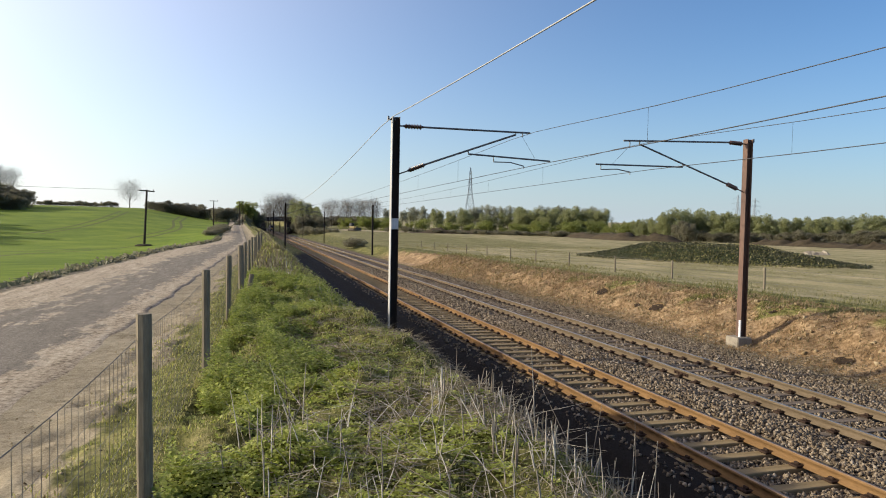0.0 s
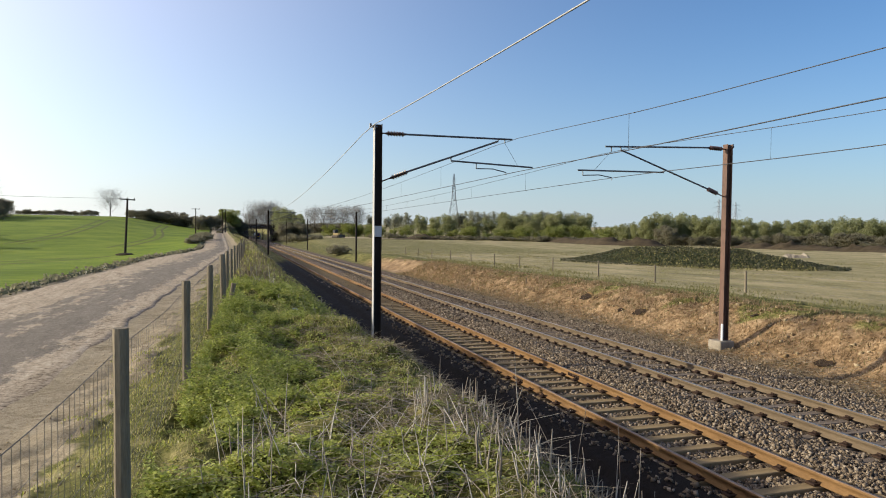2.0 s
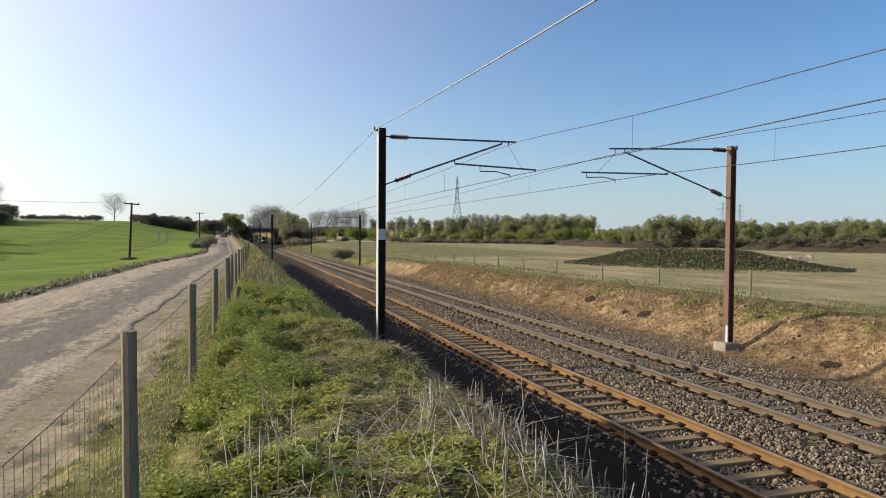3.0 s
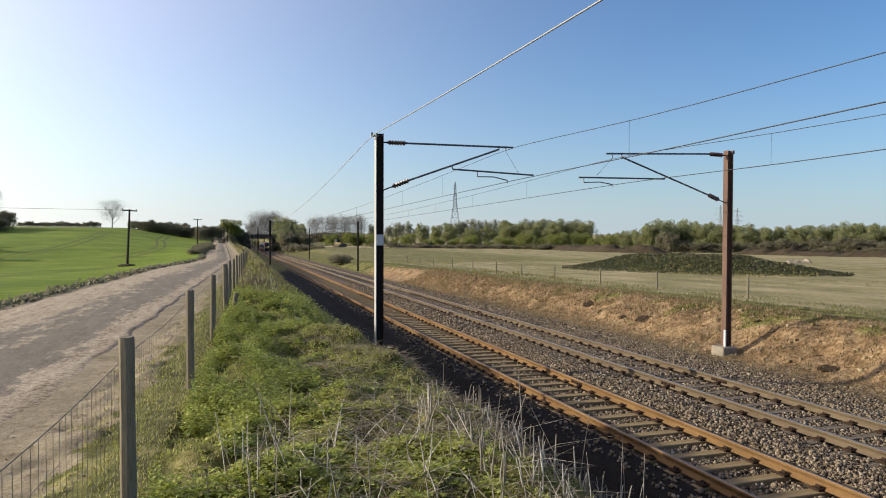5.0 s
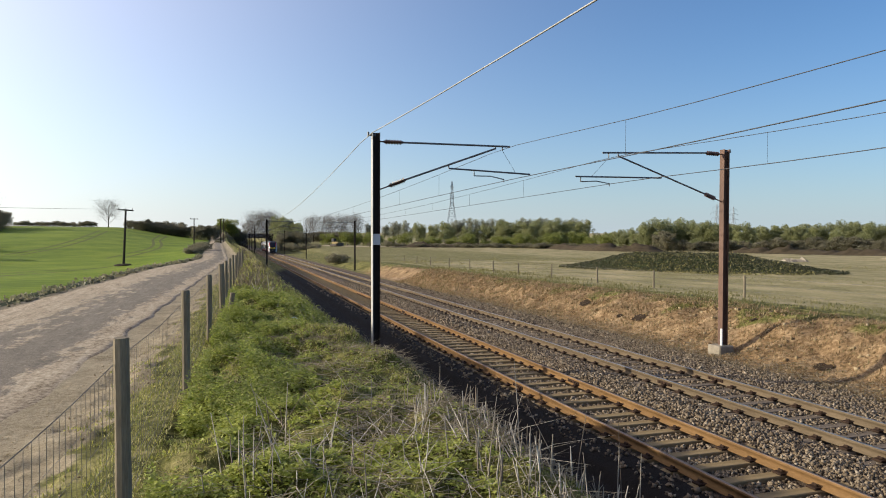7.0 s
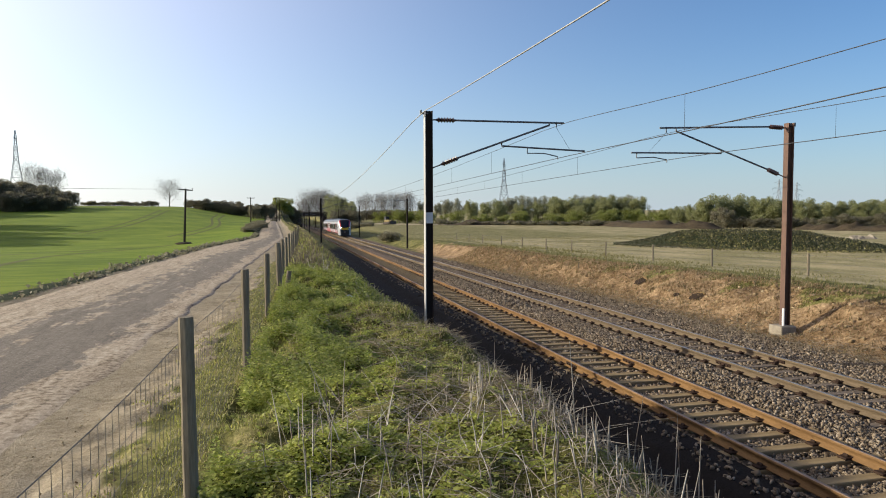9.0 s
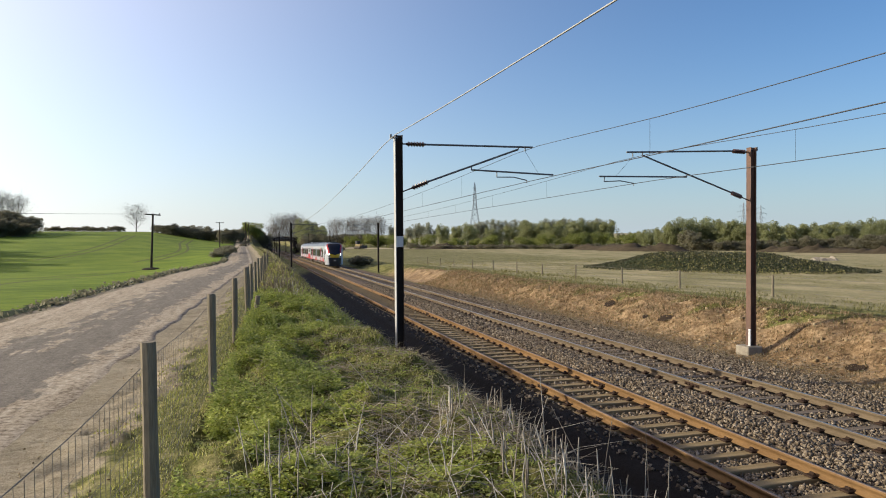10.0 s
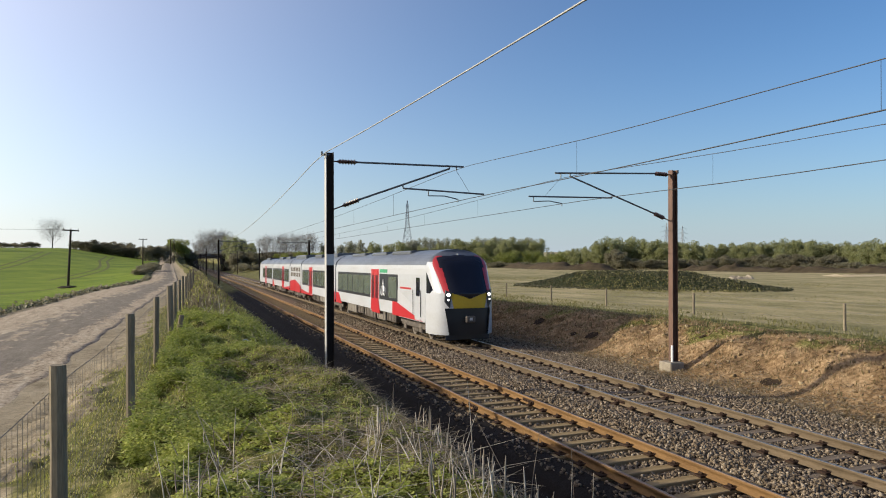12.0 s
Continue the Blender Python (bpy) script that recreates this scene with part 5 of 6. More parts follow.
M_POST_DARK = worn("dark_creosoted_wood", (0.025, 0.02, 0.016), (0.075, 0.06, 0.045), 4, 40, 0.9, stretch=(3, 3, 0.3))
build_pole(-0.1021 * 85, 85.0, 3.57 + 0.0287 * 85, 2.6)
build_pole(-0.0163 * 165, 165.0, 3.57 + 0.0172 * 165, 0.5, 1.8, "dark wooden pole with a cross-arm by the lane")
build_pole(0.0175 * 185, 185.0, 3.57 + 0.0165 * 185, 0, 0.4, "slim dark pole beside the lane")
build_pole(0.0215 * 200, 200.0, 3.57 + 0.0165 * 200, 0, 0.4, "slim dark pole beside the lane")
for s in (-0.5, 0.5):
    tagged(new("power_line", wire_mesh("power_line", [(-8.6 - 62 * k / 20 + s, 85.0 - 8 * k / 20, 6.0 + 0.1 * k - 0.04 * k * (20 - k) * 0.15) for k in range(21)], 0.012, M_WIRE)), "thin sagging wire on wooden poles", "wire", "pole wires")

# mound of loose soil round the field pole
bm = bmesh.new()
bmesh.ops.create_icosphere(bm, subdivisions=3, radius=1.0)
for v in bm.verts:
    v.co = Vector((v.co.x * 0.95, v.co.y * 0.95, v.co.z * 0.22)) * (1 + 0.25 * noise.noise(v.co * 3))
ob = new("soil_heap", bm_mesh("soil_heap", bm, worn("dark_soil", (0.03, 0.025, 0.018), (0.09, 0.075, 0.05), 5, 40, 1.0), True))
ob.matrix_basis = pose(-0.1021 * 85, 85.0, float(ground(-0.1021 * 85, 85.0)) + 0.02)
tagged(ob, "low heap of dark soil round a pole's foot", "soil heap")

# ---- earthworks at the far side of the meadow ----
M_SPOIL = worn("dark_spoil", (0.035, 0.026, 0.015), (0.12, 0.092, 0.055), 0.6, 6, 1.0, bump=0.6, dist=0.2)
M_SAND = worn("pale_sand", (0.34, 0.27, 0.17), (0.56, 0.47, 0.33), 0.4, 5, 1.0, bump=0.4, dist=0.1)


def build_ridge(name, pts, width, height, mat, label, category, seed=0.0):
    """A long low heap along points."""
    pts = np.array(pts, float)
    n, k = 90, 9
    s = np.linspace(0, len(pts) - 1, n)
    px, py = np.interp(s, range(len(pts)), pts[:, 0]), np.interp(s, range(len(pts)), pts[:, 1])
    tx, ty = np.gradient(px), np.gradient(py)
    ln = np.hypot(tx, ty)
    v = []
    for i in range(n):
        end = min(1.0, i / 6, (n - 1 - i) / 6)
        hh = height * end * (0.8 + 0.5 * noise.noise(Vector((i * 0.31, seed, 0.5))) + 0.3 * noise.noise(Vector((i * 1.3, seed, 4.5))))
        for j in range(k):
            q = j / (k - 1) * 2 - 1
            x, y = px[i] - ty[i] / ln[i] * q * width / 2, py[i] + tx[i] / ln[i] * q * width / 2
            v.append((x, y, float(ground(x, y)) - 0.1 + hh * (1 - abs(q) ** 1.6) * (1 + 0.5 * noise.noise(Vector((i * 0.9, j * 0.9, seed))))))
    i = (np.arange(n - 1)[:, None] * k + np.arange(k - 1)[None, :]).ravel()
    me = mesh_np(name, v, np.stack([i, i + 1, i + k + 1, i + k], -1), mat, smooth=True)
    return tagged(new(name, me), label, category, kind="structure")


build_ridge("earth_bank", [(0.25 * 255, 255), (0.4 * 247, 247), (0.486 * 236, 236), (0.62 * 178, 178), (0.72 * 166, 166)], 11, 1.9, M_SPOIL, "long bank of dark dug earth along the meadow", "earth bank", 0.3)
build_ridge("earth_bank", [(0.86 * 152, 152), (1.0 * 134, 134), (1.2 * 115, 115), (1.5 * 92, 92)], 10, 1.5, M_SPOIL, "long bank of brown dug earth before the trees", "earth bank", 1.7)
build_ridge("sand_heap", [(1.22 * 88, 88), (1.34 * 86, 86), (1.55 * 82, 82)], 9, 0.35, M_SAND, "pale yellow sand spread before the trees", "sand heap", 0.9)
build_ridge("rubble_heap", [(0.965 * 84, 84), (1.02 * 83, 83)], 3.0, 0.55, M_CONCRETE, "small heap of pale rubble behind the mound", "rubble heap", 2.2)
build_ridge("haul_road", [(0.135 * 300, 300), (0.18 * 285, 285), (0.24 * 265, 265), (0.34 * 250, 250)], 9, 0.4, M_SAND, "pale bare haul road across the meadow", "track", 0.5)


def build_digger():
    x, y = 0.1723 * 268, 268.0
    root = empty("bulldozer", pose(x, y, float(ground(x, y)) + 0.3, 0, 0, 35) @ Matrix.Scale(1.3, 4), "small yellow bulldozer working on the meadow", "bulldozer")
    yellow = worn("dusty_yellow_machine_paint", (0.22, 0.15, 0.04), (0.36, 0.26, 0.08), 3, 30, 0.6)
    bm = bmesh.new()
    box(bm, -0.6, 0.6, -1.2, 1.0, 0.6, 1.3, 0.1)
    box(bm, -0.5, 0.5, -1.7, -1.1, 0.7, 1.2, 0.08)
    part("body", bm, yellow, root)
    bm = bmesh.new()
    box(bm, -0.55, 0.55, 0.1, 1.1, 1.3, 2.2, 0.06)
    part("cab", bm, M_BLACK, root)
    for s in (-1, 1):
        bm = bmesh.new()
        box(bm, s * 0.85 - 0.22, s * 0.85 + 0.22, -1.4, 1.2, -0.1, 0.6, 0.2)
        part("track", bm, M_UNDER, root)
    bm = bmesh.new()
    box(bm, -1.3, 1.3, -2.1, -2.0, 0.0, 0.9, 0.03)
    part("blade", bm, M_UNDER, root)


build_digger()

# wheel marks in the crop
M_TRAM = worn("trodden_crop", (0.09, 0.11, 0.02), (0.16, 0.17, 0.045), 0.8, 8, 1.0)


def build_wheel_mark(pts, width):
    pts = np.array(pts, float)
    s = np.linspace(0, len(pts) - 1, 60)
    px, py = np.interp(s, range(len(pts)), pts[:, 0]), np.interp(s, range(len(pts)), pts[:, 1])
    ker = np.ones(9) / 9
    px, py = (np.convolve(np.pad(q, 4, mode="edge"), ker, "valid") for q in (px, py))
    tx, ty = np.gradient(px), np.gradient(py)
    ln = np.hypot(tx, ty)
    v = []
    for i in range(60):
        for q in (-1, -0.33, 0.33, 1):
            x, y = px[i] - ty[i] / ln[i] * q * width / 2, py[i] + tx[i] / ln[i] * q * width / 2
            v.append((x, y, float(ground(x, y)) + 0.03 - 0.02 * abs(q)))
    i = (np.arange(59)[:, None] * 4 + np.arange(3)[None, :]).ravel()
    me = mesh_np("wheel_mark", v, np.stack([i, i + 1, i + 5, i + 4], -1), M_TRAM, smooth=True)
    tagged(new("wheel_mark", me), "dull tractor wheel mark through the green crop", "wheel mark", kind="structure")


for pts, width in (
    ([(-11.0, 32.0), (-12.9, 48.0), (-13.8, 63.4), (-12.0, 74.0), (-9.6, 84.0)], 0.5),
    ([(-16.6, 46.0), (-18.2, 57.0), (-17.6, 62.4), (-16.0, 71.5), (-12.9, 79.0)], 0.5),
    ([(-24.5, 108.0), (-22.65, 119.5), (-21.8, 129.0), (-21.5, 145.0), (-22.9, 175.5), (-24.5, 203.7)], 0.5),
    ([(-26.3, 108.0), (-24.5, 119.5), (-23.6, 129.0), (-23.3, 145.0), (-24.7, 175.5), (-26.3, 203.7)], 0.5),
    ([(-11.0, 100.0), (-7.8, 126.6), (-7.9, 140.6), (-9.3, 162.7), (-10.6, 179.7), (-11.1, 221.5)], 0.5),
    ([(-13.0, 100.0), (-9.3, 126.6), (-9.3, 140.6), (-10.8, 162.7), (-12.2, 180.5), (-12.9, 220.8)], 0.5),
):
    build_wheel_mark(pts, width)

# ---- fence wires ----
def fence_z(y):
    return float(verge_z(y)) - 0.03


def build_netting():
    """Stock netting from the ground up, with a plain strand above."""
    root = empty("wire_fence", pose(0, 0, 0), "galvanised stock netting on the lane fence", "fence", kind="structure")
    for h, r in ((0.08, 0.0014), (0.18, 0.0014), (0.29, 0.0014), (0.41, 0.0014), (0.54, 0.0014), (0.69, 0.0014), (0.86, 0.0014), (1.05, 0.0030)):
        part("strand", wire_mesh("strand", [(float(fence_x(y)) - 0.055, y, fence_z(y) + h + 0.012 * math.sin(y * 1.7 + h * 5)) for y in np.arange(0.3, 62, 0.35)], r, M_FENCE_WIRE, 4), None, root)
    v, f = [], []
    for y in np.arange(0.8, 26, 0.1):
        x, z = float(fence_x(y)) - 0.055, fence_z(y)
        o = len(v)
        r = 0.0010
        top = 1.05 + 0.012 * math.sin(y * 1.7 + 5.25)
        for zz in (0.06, top):
            v += [(x - r, y - r, z + zz), (x + r, y - r, z + zz), (x + r, y + r, z + zz), (x - r, y + r, z + zz)]
        f += [(o + i, o + (i + 1) % 4, o + 4 + (i + 1) % 4, o + 4 + i) for i in range(4)]
    tagged(part("stay_wires", mesh_np("stay_wires", v, f, M_FENCE_WIRE), None, root), kind="stuff")
    return root


build_netting()
far_wire = empty("wire_fence", pose(0, 0, 0), "thin wires strung along the meadow fence", "fence", kind="structure")
for h in (0.35, 0.7, 1.05):
    part("strand", wire_mesh("strand", [(25.05 + 0.04 * (y - 15), y, float(ground(25.1 + 0.04 * (y - 15), y)) + h) for y in np.arange(16, 116, 3.5)], 0.006, M_FENCE_WIRE, 4), None, far_wire)

# ---- loose cover: ballast, grass, stalks ----
def stones(x, y, z, r):
    """Angular stones: uneven eight-sided chips, each turned its own way."""
    n = len(x)
    v0 = np.array([(1, 0, 0), (0, 1, 0), (-1, 0, 0), (0, -1, 0), (0, 0, 1), (0, 0, -1)], float)
    f0 = np.array([(0, 1, 4), (1, 2, 4), (2, 3, 4), (3, 0, 4), (1, 0, 5), (2, 1, 5), (3, 2, 5), (0, 3, 5)])
    v = v0[None] * rng.uniform(0.75, 1.35, (n, 6, 1)) + rng.normal(0, 0.2, (n, 6, 3))
    v = v * np.asarray(r)[:, None, None] * rng.uniform(0.8, 1.3, (n, 1, 3))
    q = rng.normal(size=(n, 4))
    w, i, j, k = (q / np.linalg.norm(q, axis=1)[:, None]).T
    turn = np.stack([np.stack([1 - 2 * (j * j + k * k), 2 * (i * j - k * w), 2 * (i * k + j * w)], -1), np.stack([2 * (i * j + k * w), 1 - 2 * (i * i + k * k), 2 * (j * k - i * w)], -1), np.stack([2 * (i * k - j * w), 2 * (j * k + i * w), 1 - 2 * (i * i + j * j)], -1)], 1)
    v = np.einsum("nab,nmb->nma", turn, v) + np.stack([x, y, z], -1)[:, None]
    f = f0[None] + 6 * np.arange(n)[:, None, None]
    return v.reshape(-1, 3), f.reshape(-1, 3)


def scatter_ballast(count, y0, y1, rmin, rmax, name):
    y = y0 + (y1 - y0) * rng.uniform(0, 1, count) ** 1.35
    rx = rng.uniform(6.3, 15.1, count)
    z = ground(rx + bend(y), y)
    # the rusty track's sleepers stand proud; on the other the stones lie higher
    z = z + np.where(rx > 10.2, 0.015, 0.0) + rng.uniform(-0.01, 0.03, count)
    keep = np.ones(count, bool)
    for a, b in GAUGE:
        for q in (a, b):
            keep &= np.abs(rx - q) > 0.1
    keep &= ~((rx > 14.3) & (rng.uniform(0, 1, count) < (rx - 14.3) / 0.9))
    keep &= ~((rx < 6.9) & (rng.uniform(0, 1, count) < 0.86))
    # few stones lie on the sleepers
    for n, (a, b) in enumerate(GAUGE):
        yy = ((7.784 * 1.05, 7.5)[n] - 0.66 * 8)
        ph = np.abs(((y - yy) / 0.655 + 0.5) % 1.0 - 0.5) * 0.655
        on = (ph < 0.15) & (rx > a - 0.55) & (rx < b + 0.55)
        keep &= ~(on & (rng.uniform(0, 1, count) < (0.97, 0.8)[n]))
    rx, y, z = rx[keep], y[keep], z[keep]
    v, f = stones(rx + bend(y), y, z, rng.uniform(rmin, rmax, len(y)))
    me = mesh_np(name, v, f, M_STONE)
    tagged(new(name, me), "grey-brown angular stone ballast round the sleepers", "ballast", kind="stuff")


scatter_ballast(95000, 5.5, 26, 0.022, 0.044, "ballast")
scatter_ballast(30000, 24, 62, 0.035, 0.06, "ballast")


def blades(x, y, z, h, w, lean=0.5, bend_=0.5, turn=None):
    """Grass blades: two tapering quads each, curved over."""
    n = len(x)
    a = rng.uniform(0, 6.28, n) if turn is None else turn
    d = np.stack([np.cos(a), np.sin(a), np.zeros(n)], -1)
    s = np.stack([-np.sin(a), np.cos(a), np.zeros(n)], -1)
    l = rng.uniform(0.1, 1.0, n) * lean
    base = np.stack([x, y, z], -1)
    up = np.array([0, 0, 1.0])
    h, w = np.asarray(h)[:, None], np.asarray(w)[:, None]
    mid = base + (up * 0.6 + d * (l * 0.4)[:, None]) * h
    tip = base + (up * (1 - 0.35 * l)[:, None] + d * (l * 1.0 + bend_ * 0.2)[:, None]) * h
    v = np.stack([base - s * w, base + s * w, mid + s * w * 0.75, mid - s * w * 0.75, tip + s * w * 0.15, tip - s * w * 0.15], 1).reshape(-1, 3)
    o = 6 * np.arange(n)[:, None]
    f = np.concatenate([o + np.array([0, 1, 2, 3]), o + np.array([3, 2, 4, 5])], 0)
    return v, f


def patch(x, y, scale, seed):
    """A patchy value from 0 to 1."""
    return 0.5 + 0.5 * ripple(x + 3.1 * seed, y - 1.7 * seed, scale, seed)


def leaf_plants(x, y, z, h, leaf, each):
    """Low leafy plants: leaves set round a short stem, held out level to the light."""
    n = len(x)
    k = np.tile(np.arange(each), n)
    x, y, z, h, leaf = (np.repeat(np.broadcast_to(q, n), each) for q in (x, y, z, h, leaf))
    m = len(x)
    u = (k + rng.uniform(0, 1, m)) / each
    a = k * 2.4 + rng.uniform(-0.5, 0.5, m)
    tilt = rng.normal(0.25, 0.35, m)
    out = np.stack([np.cos(a), np.sin(a), np.zeros(m)], -1)
    side = np.stack([-np.sin(a), np.cos(a), rng.normal(0, 0.25, m)], -1)
    long = out * np.cos(tilt)[:, None] + np.array([0, 0, 1.0]) * np.sin(tilt)[:, None]
    size = (leaf * (1.15 - 0.5 * u) * rng.uniform(0.7, 1.25, m))[:, None]
    foot = np.stack([x, y, z + h * u], -1) + out * size * 0.2
    mid = foot + long * size * 0.42
    v = np.stack([foot, mid + side * size * 0.34, foot + long * size - np.array([0, 0, 0.12]) * size, mid - side * size * 0.34], 1).reshape(-1, 3)
    return v, np.arange(4 * m).reshape(-1, 4)


M_GRASS = leafy("short_bank_grass", [(0.16, 0.185, 0.035), (0.31, 0.335, 0.065), (0.47, 0.46, 0.12), (0.6, 0.52, 0.25), (0.22, 0.24, 0.045)])
M_WEED = leafy("bright_young_weeds", [(0.19, 0.245, 0.04), (0.35, 0.42, 0.07), (0.52, 0.555, 0.14), (0.24, 0.28, 0.055), (0.47, 0.48, 0.15)])
M_WEED_PALE = leafy("pale_young_weeds", [(0.3, 0.36, 0.06), (0.5, 0.55, 0.11), (0.68, 0.69, 0.2), (0.4, 0.45, 0.09)])
M_STRAW = leafy("dry_straw", [(0.18, 0.14, 0.08), (0.3, 0.245, 0.165), (0.44, 0.38, 0.28), (0.14, 0.105, 0.065)])
M_STRAW_DULL = leafy("dull_straw", [(0.15, 0.125, 0.075), (0.22, 0.185, 0.115), (0.31, 0.27, 0.18), (0.18, 0.16, 0.08)])
M_OLIVE = leafy("dull_olive_grass", [(0.17, 0.165, 0.05), (0.27, 0.25, 0.085), (0.37, 0.325, 0.14), (0.22, 0.21, 0.06)])
M_TAN = leafy("tan_dead_grass", [(0.17, 0.113, 0.05), (0.32, 0.208, 0.105), (0.5, 0.36, 0.21), (0.23, 0.172, 0.075), (0.19, 0.18, 0.07)])
M_CLOD = pieces("dry_bank_clods", [(0.12, 0.08, 0.04), (0.3, 0.21, 0.11), (0.42, 0.32, 0.18), (0.2, 0.14, 0.07), (0.5, 0.4, 0.25)], 0.95)
M_STALK = pieces("bleached_dead_stalks", [(0.26, 0.21, 0.155), (0.48, 0.42, 0.33), (0.74, 0.68, 0.57), (0.16, 0.125, 0.095)], 0.9, bump=0)


def bank_spots(count, x0, x1, y0, y1, power=1.6):
    y = y0 + (y1 - y0) * rng.uniform(0, 1, count) ** power
    x = rng.uniform(x0, x1, count)
    return x, y


def lay(name, v, f, mat, label, category):
    return tagged(new(name, mesh_np(name, v, f, mat)), label, category, kind="stuff")


# short grass over the bank
x, y = bank_spots(150000, -0.9, 5.2, 1.8, 34)
k = (x > fence_x(y) - 0.5) & (x < 3.95 - 0.7 * patch(x, y, 0.9, 1.0)) & (rng.uniform(0, 1, len(x)) < 0.75 + 1.2 * lumps(x, y, 0.4, 11.0))
x, y = x[k], y[k]
hgt = (0.03 + 0.05 * smooth(-0.2, 0.3, lumps(x, y, 0.3, 12.0))) * rng.uniform(0.6, 1.4, len(x)) * (1 + y / 40) * (0.55 + 0.45 * smooth(6, 15, y))
v, f = blades(x, y, ground(x, y) - 0.005, hgt, 0.0026 + 0.00025 * y, 1.1)
lay("bank_grass", v, f, M_GRASS, "short patchy green and yellowing grass on the bank", "grass")

# verge between fence and lane
x, y = bank_spots(42000, -2.4, 1.6, 2.2, 34)
d = fence_x(y) - x
k = (d > 0.0) & (d < 0.85 + 0.9 * lumps(x, y, 0.7, 17.0) + 0.5 * lumps(x, y, 0.2, 18.0))
x, y = x[k], y[k]
v, f = blades(x, y, ground(x, y), rng.uniform(0.01, 0.04, len(x)) * (1 + y / 40), 0.003 + 0.00025 * y, 1.1)
lay("verge_grass", v, f, M_GRASS, "thin trodden grass along the verge", "grass")

# leafy weeds inside the fence
x, y = bank_spots(60000, -0.7, 3.4, 2.4, 26, 1.25)
d = x - fence_x(y)
clump = lumps(x, y, 0.42, 14.0)
dens = (1 - smooth(0.6, 2.2, d)) * smooth(-0.22, 0.08, clump) + 0.5 * smooth(0.08, 0.3, clump) * (1 - smooth(6, 9, y)) * (d < 2.6) + 0.06
k = (d > 0.05) & (x < 2.7) & (rng.uniform(0, 1, len(x)) < dens)
x, y, d, clump = x[k], y[k], d[k], clump[k]
tall = (0.03 + 0.30 * smooth(-0.2, 0.35, clump) * (1 - 0.75 * smooth(0.5, 1.7, d))) * rng.uniform(0.5, 1.2, len(x))
pale = (y + rng.normal(0, 0.6, len(x)) < 7.8) & (d + 0.8 * lumps(x, y, 0.5, 15.0) > 0.15)
for mask, mat, name, label in ((~pale, M_WEED, "nettles", "fresh green nettles along the fence"), (pale, M_WEED_PALE, "leafy_weeds", "pale yellow-green young weeds on the bank")):
    v, f = leaf_plants(x[mask], y[mask], ground(x[mask], y[mask]), tall[mask] * np.where(pale[mask], 0.6, 1.0), 0.04 + 0.0013 * y[mask], 8)
    lay(name, v, f, mat, label, "weeds")

# clump of elder and dry stems on the bank's edge
x, y = rng.normal(2.9, 0.75, 1500), rng.normal(22.0, 2.2, 1500)
tall = (0.12 + 0.45 * np.exp(-(((x - 3.0) / 0.9) ** 2))) * rng.uniform(0.5, 1.1, 1500)
v, f = leaf_plants(x, y, ground(x, y), tall, 0.1, 10)
lay("bank_shrub_leaves", v, f, M_WEED, "green leafy clump at the bank's edge", "weeds")

# rough growth farther along the bank
y = 24 + 66 * rng.uniform(0, 1, 45000) ** 1.3
x = rng.uniform(0, 1, 45000) * (5.4 - fence_x(y)) + fence_x(y) + 0.1
k = rng.uniform(0, 1, len(x)) < 0.3 + 0.7 * patch(x, y, 1.7, 12.0)
x, y = x[k], y[k]
h = rng.uniform(0.1, 0.46, len(x)) * (0.4 + patch(x, y, 1.3, 13.0))
tan = patch(x, y, 2.2, 14.0) + rng.normal(0, 0.15, len(x)) > 0.36
for mask, mat, name, label in ((tan, M_STRAW_DULL, "bank_rough_grass", "rough straw-coloured growth along the bank"), (~tan, M_GRASS, "bank_rough_grass", "rough green growth along the bank")):
    v, f = blades(x[mask], y[mask], ground(x[mask], y[mask]) - 0.02, h[mask], 0.008 + 0.0005 * y[mask], 1.0)
    lay(name, v, f, mat, label, "grass")

# straw litter and dead stalks
x, y = bank_spots(26000, 0.3, 4.2, 2.2, 13, 1.1)
k = rng.uniform(0, 1, len(x)) < 0.15 + 0.85 * smooth(0.35, 0.75, patch(x, y, 1.3, 7.0)) * smooth(0.2, 1.6, x) * (1 - 0.7 * smooth(2.8, 3.6, x))
x, y = x[k], y[k]
a = rng.uniform(0, 6.28, len(x))
l = rng.uniform(0.06, 0.32, len(x))
p = np.stack([x, y, ground(x, y) + rng.uniform(0.01, 0.09, len(x))], -1)
q = p + np.stack([np.cos(a) * l, np.sin(a) * l, rng.normal(0.0, 0.06, len(x))], -1)
q[:, 2] = np.maximum(q[:, 2], ground(q[:, 0], q[:, 1]) + 0.01)
v, f = twig_tris(p, q, 0.0042)
lay("straw_litter", v, f, M_STRAW, "flattened dry straw and stems on the bank", "straw")


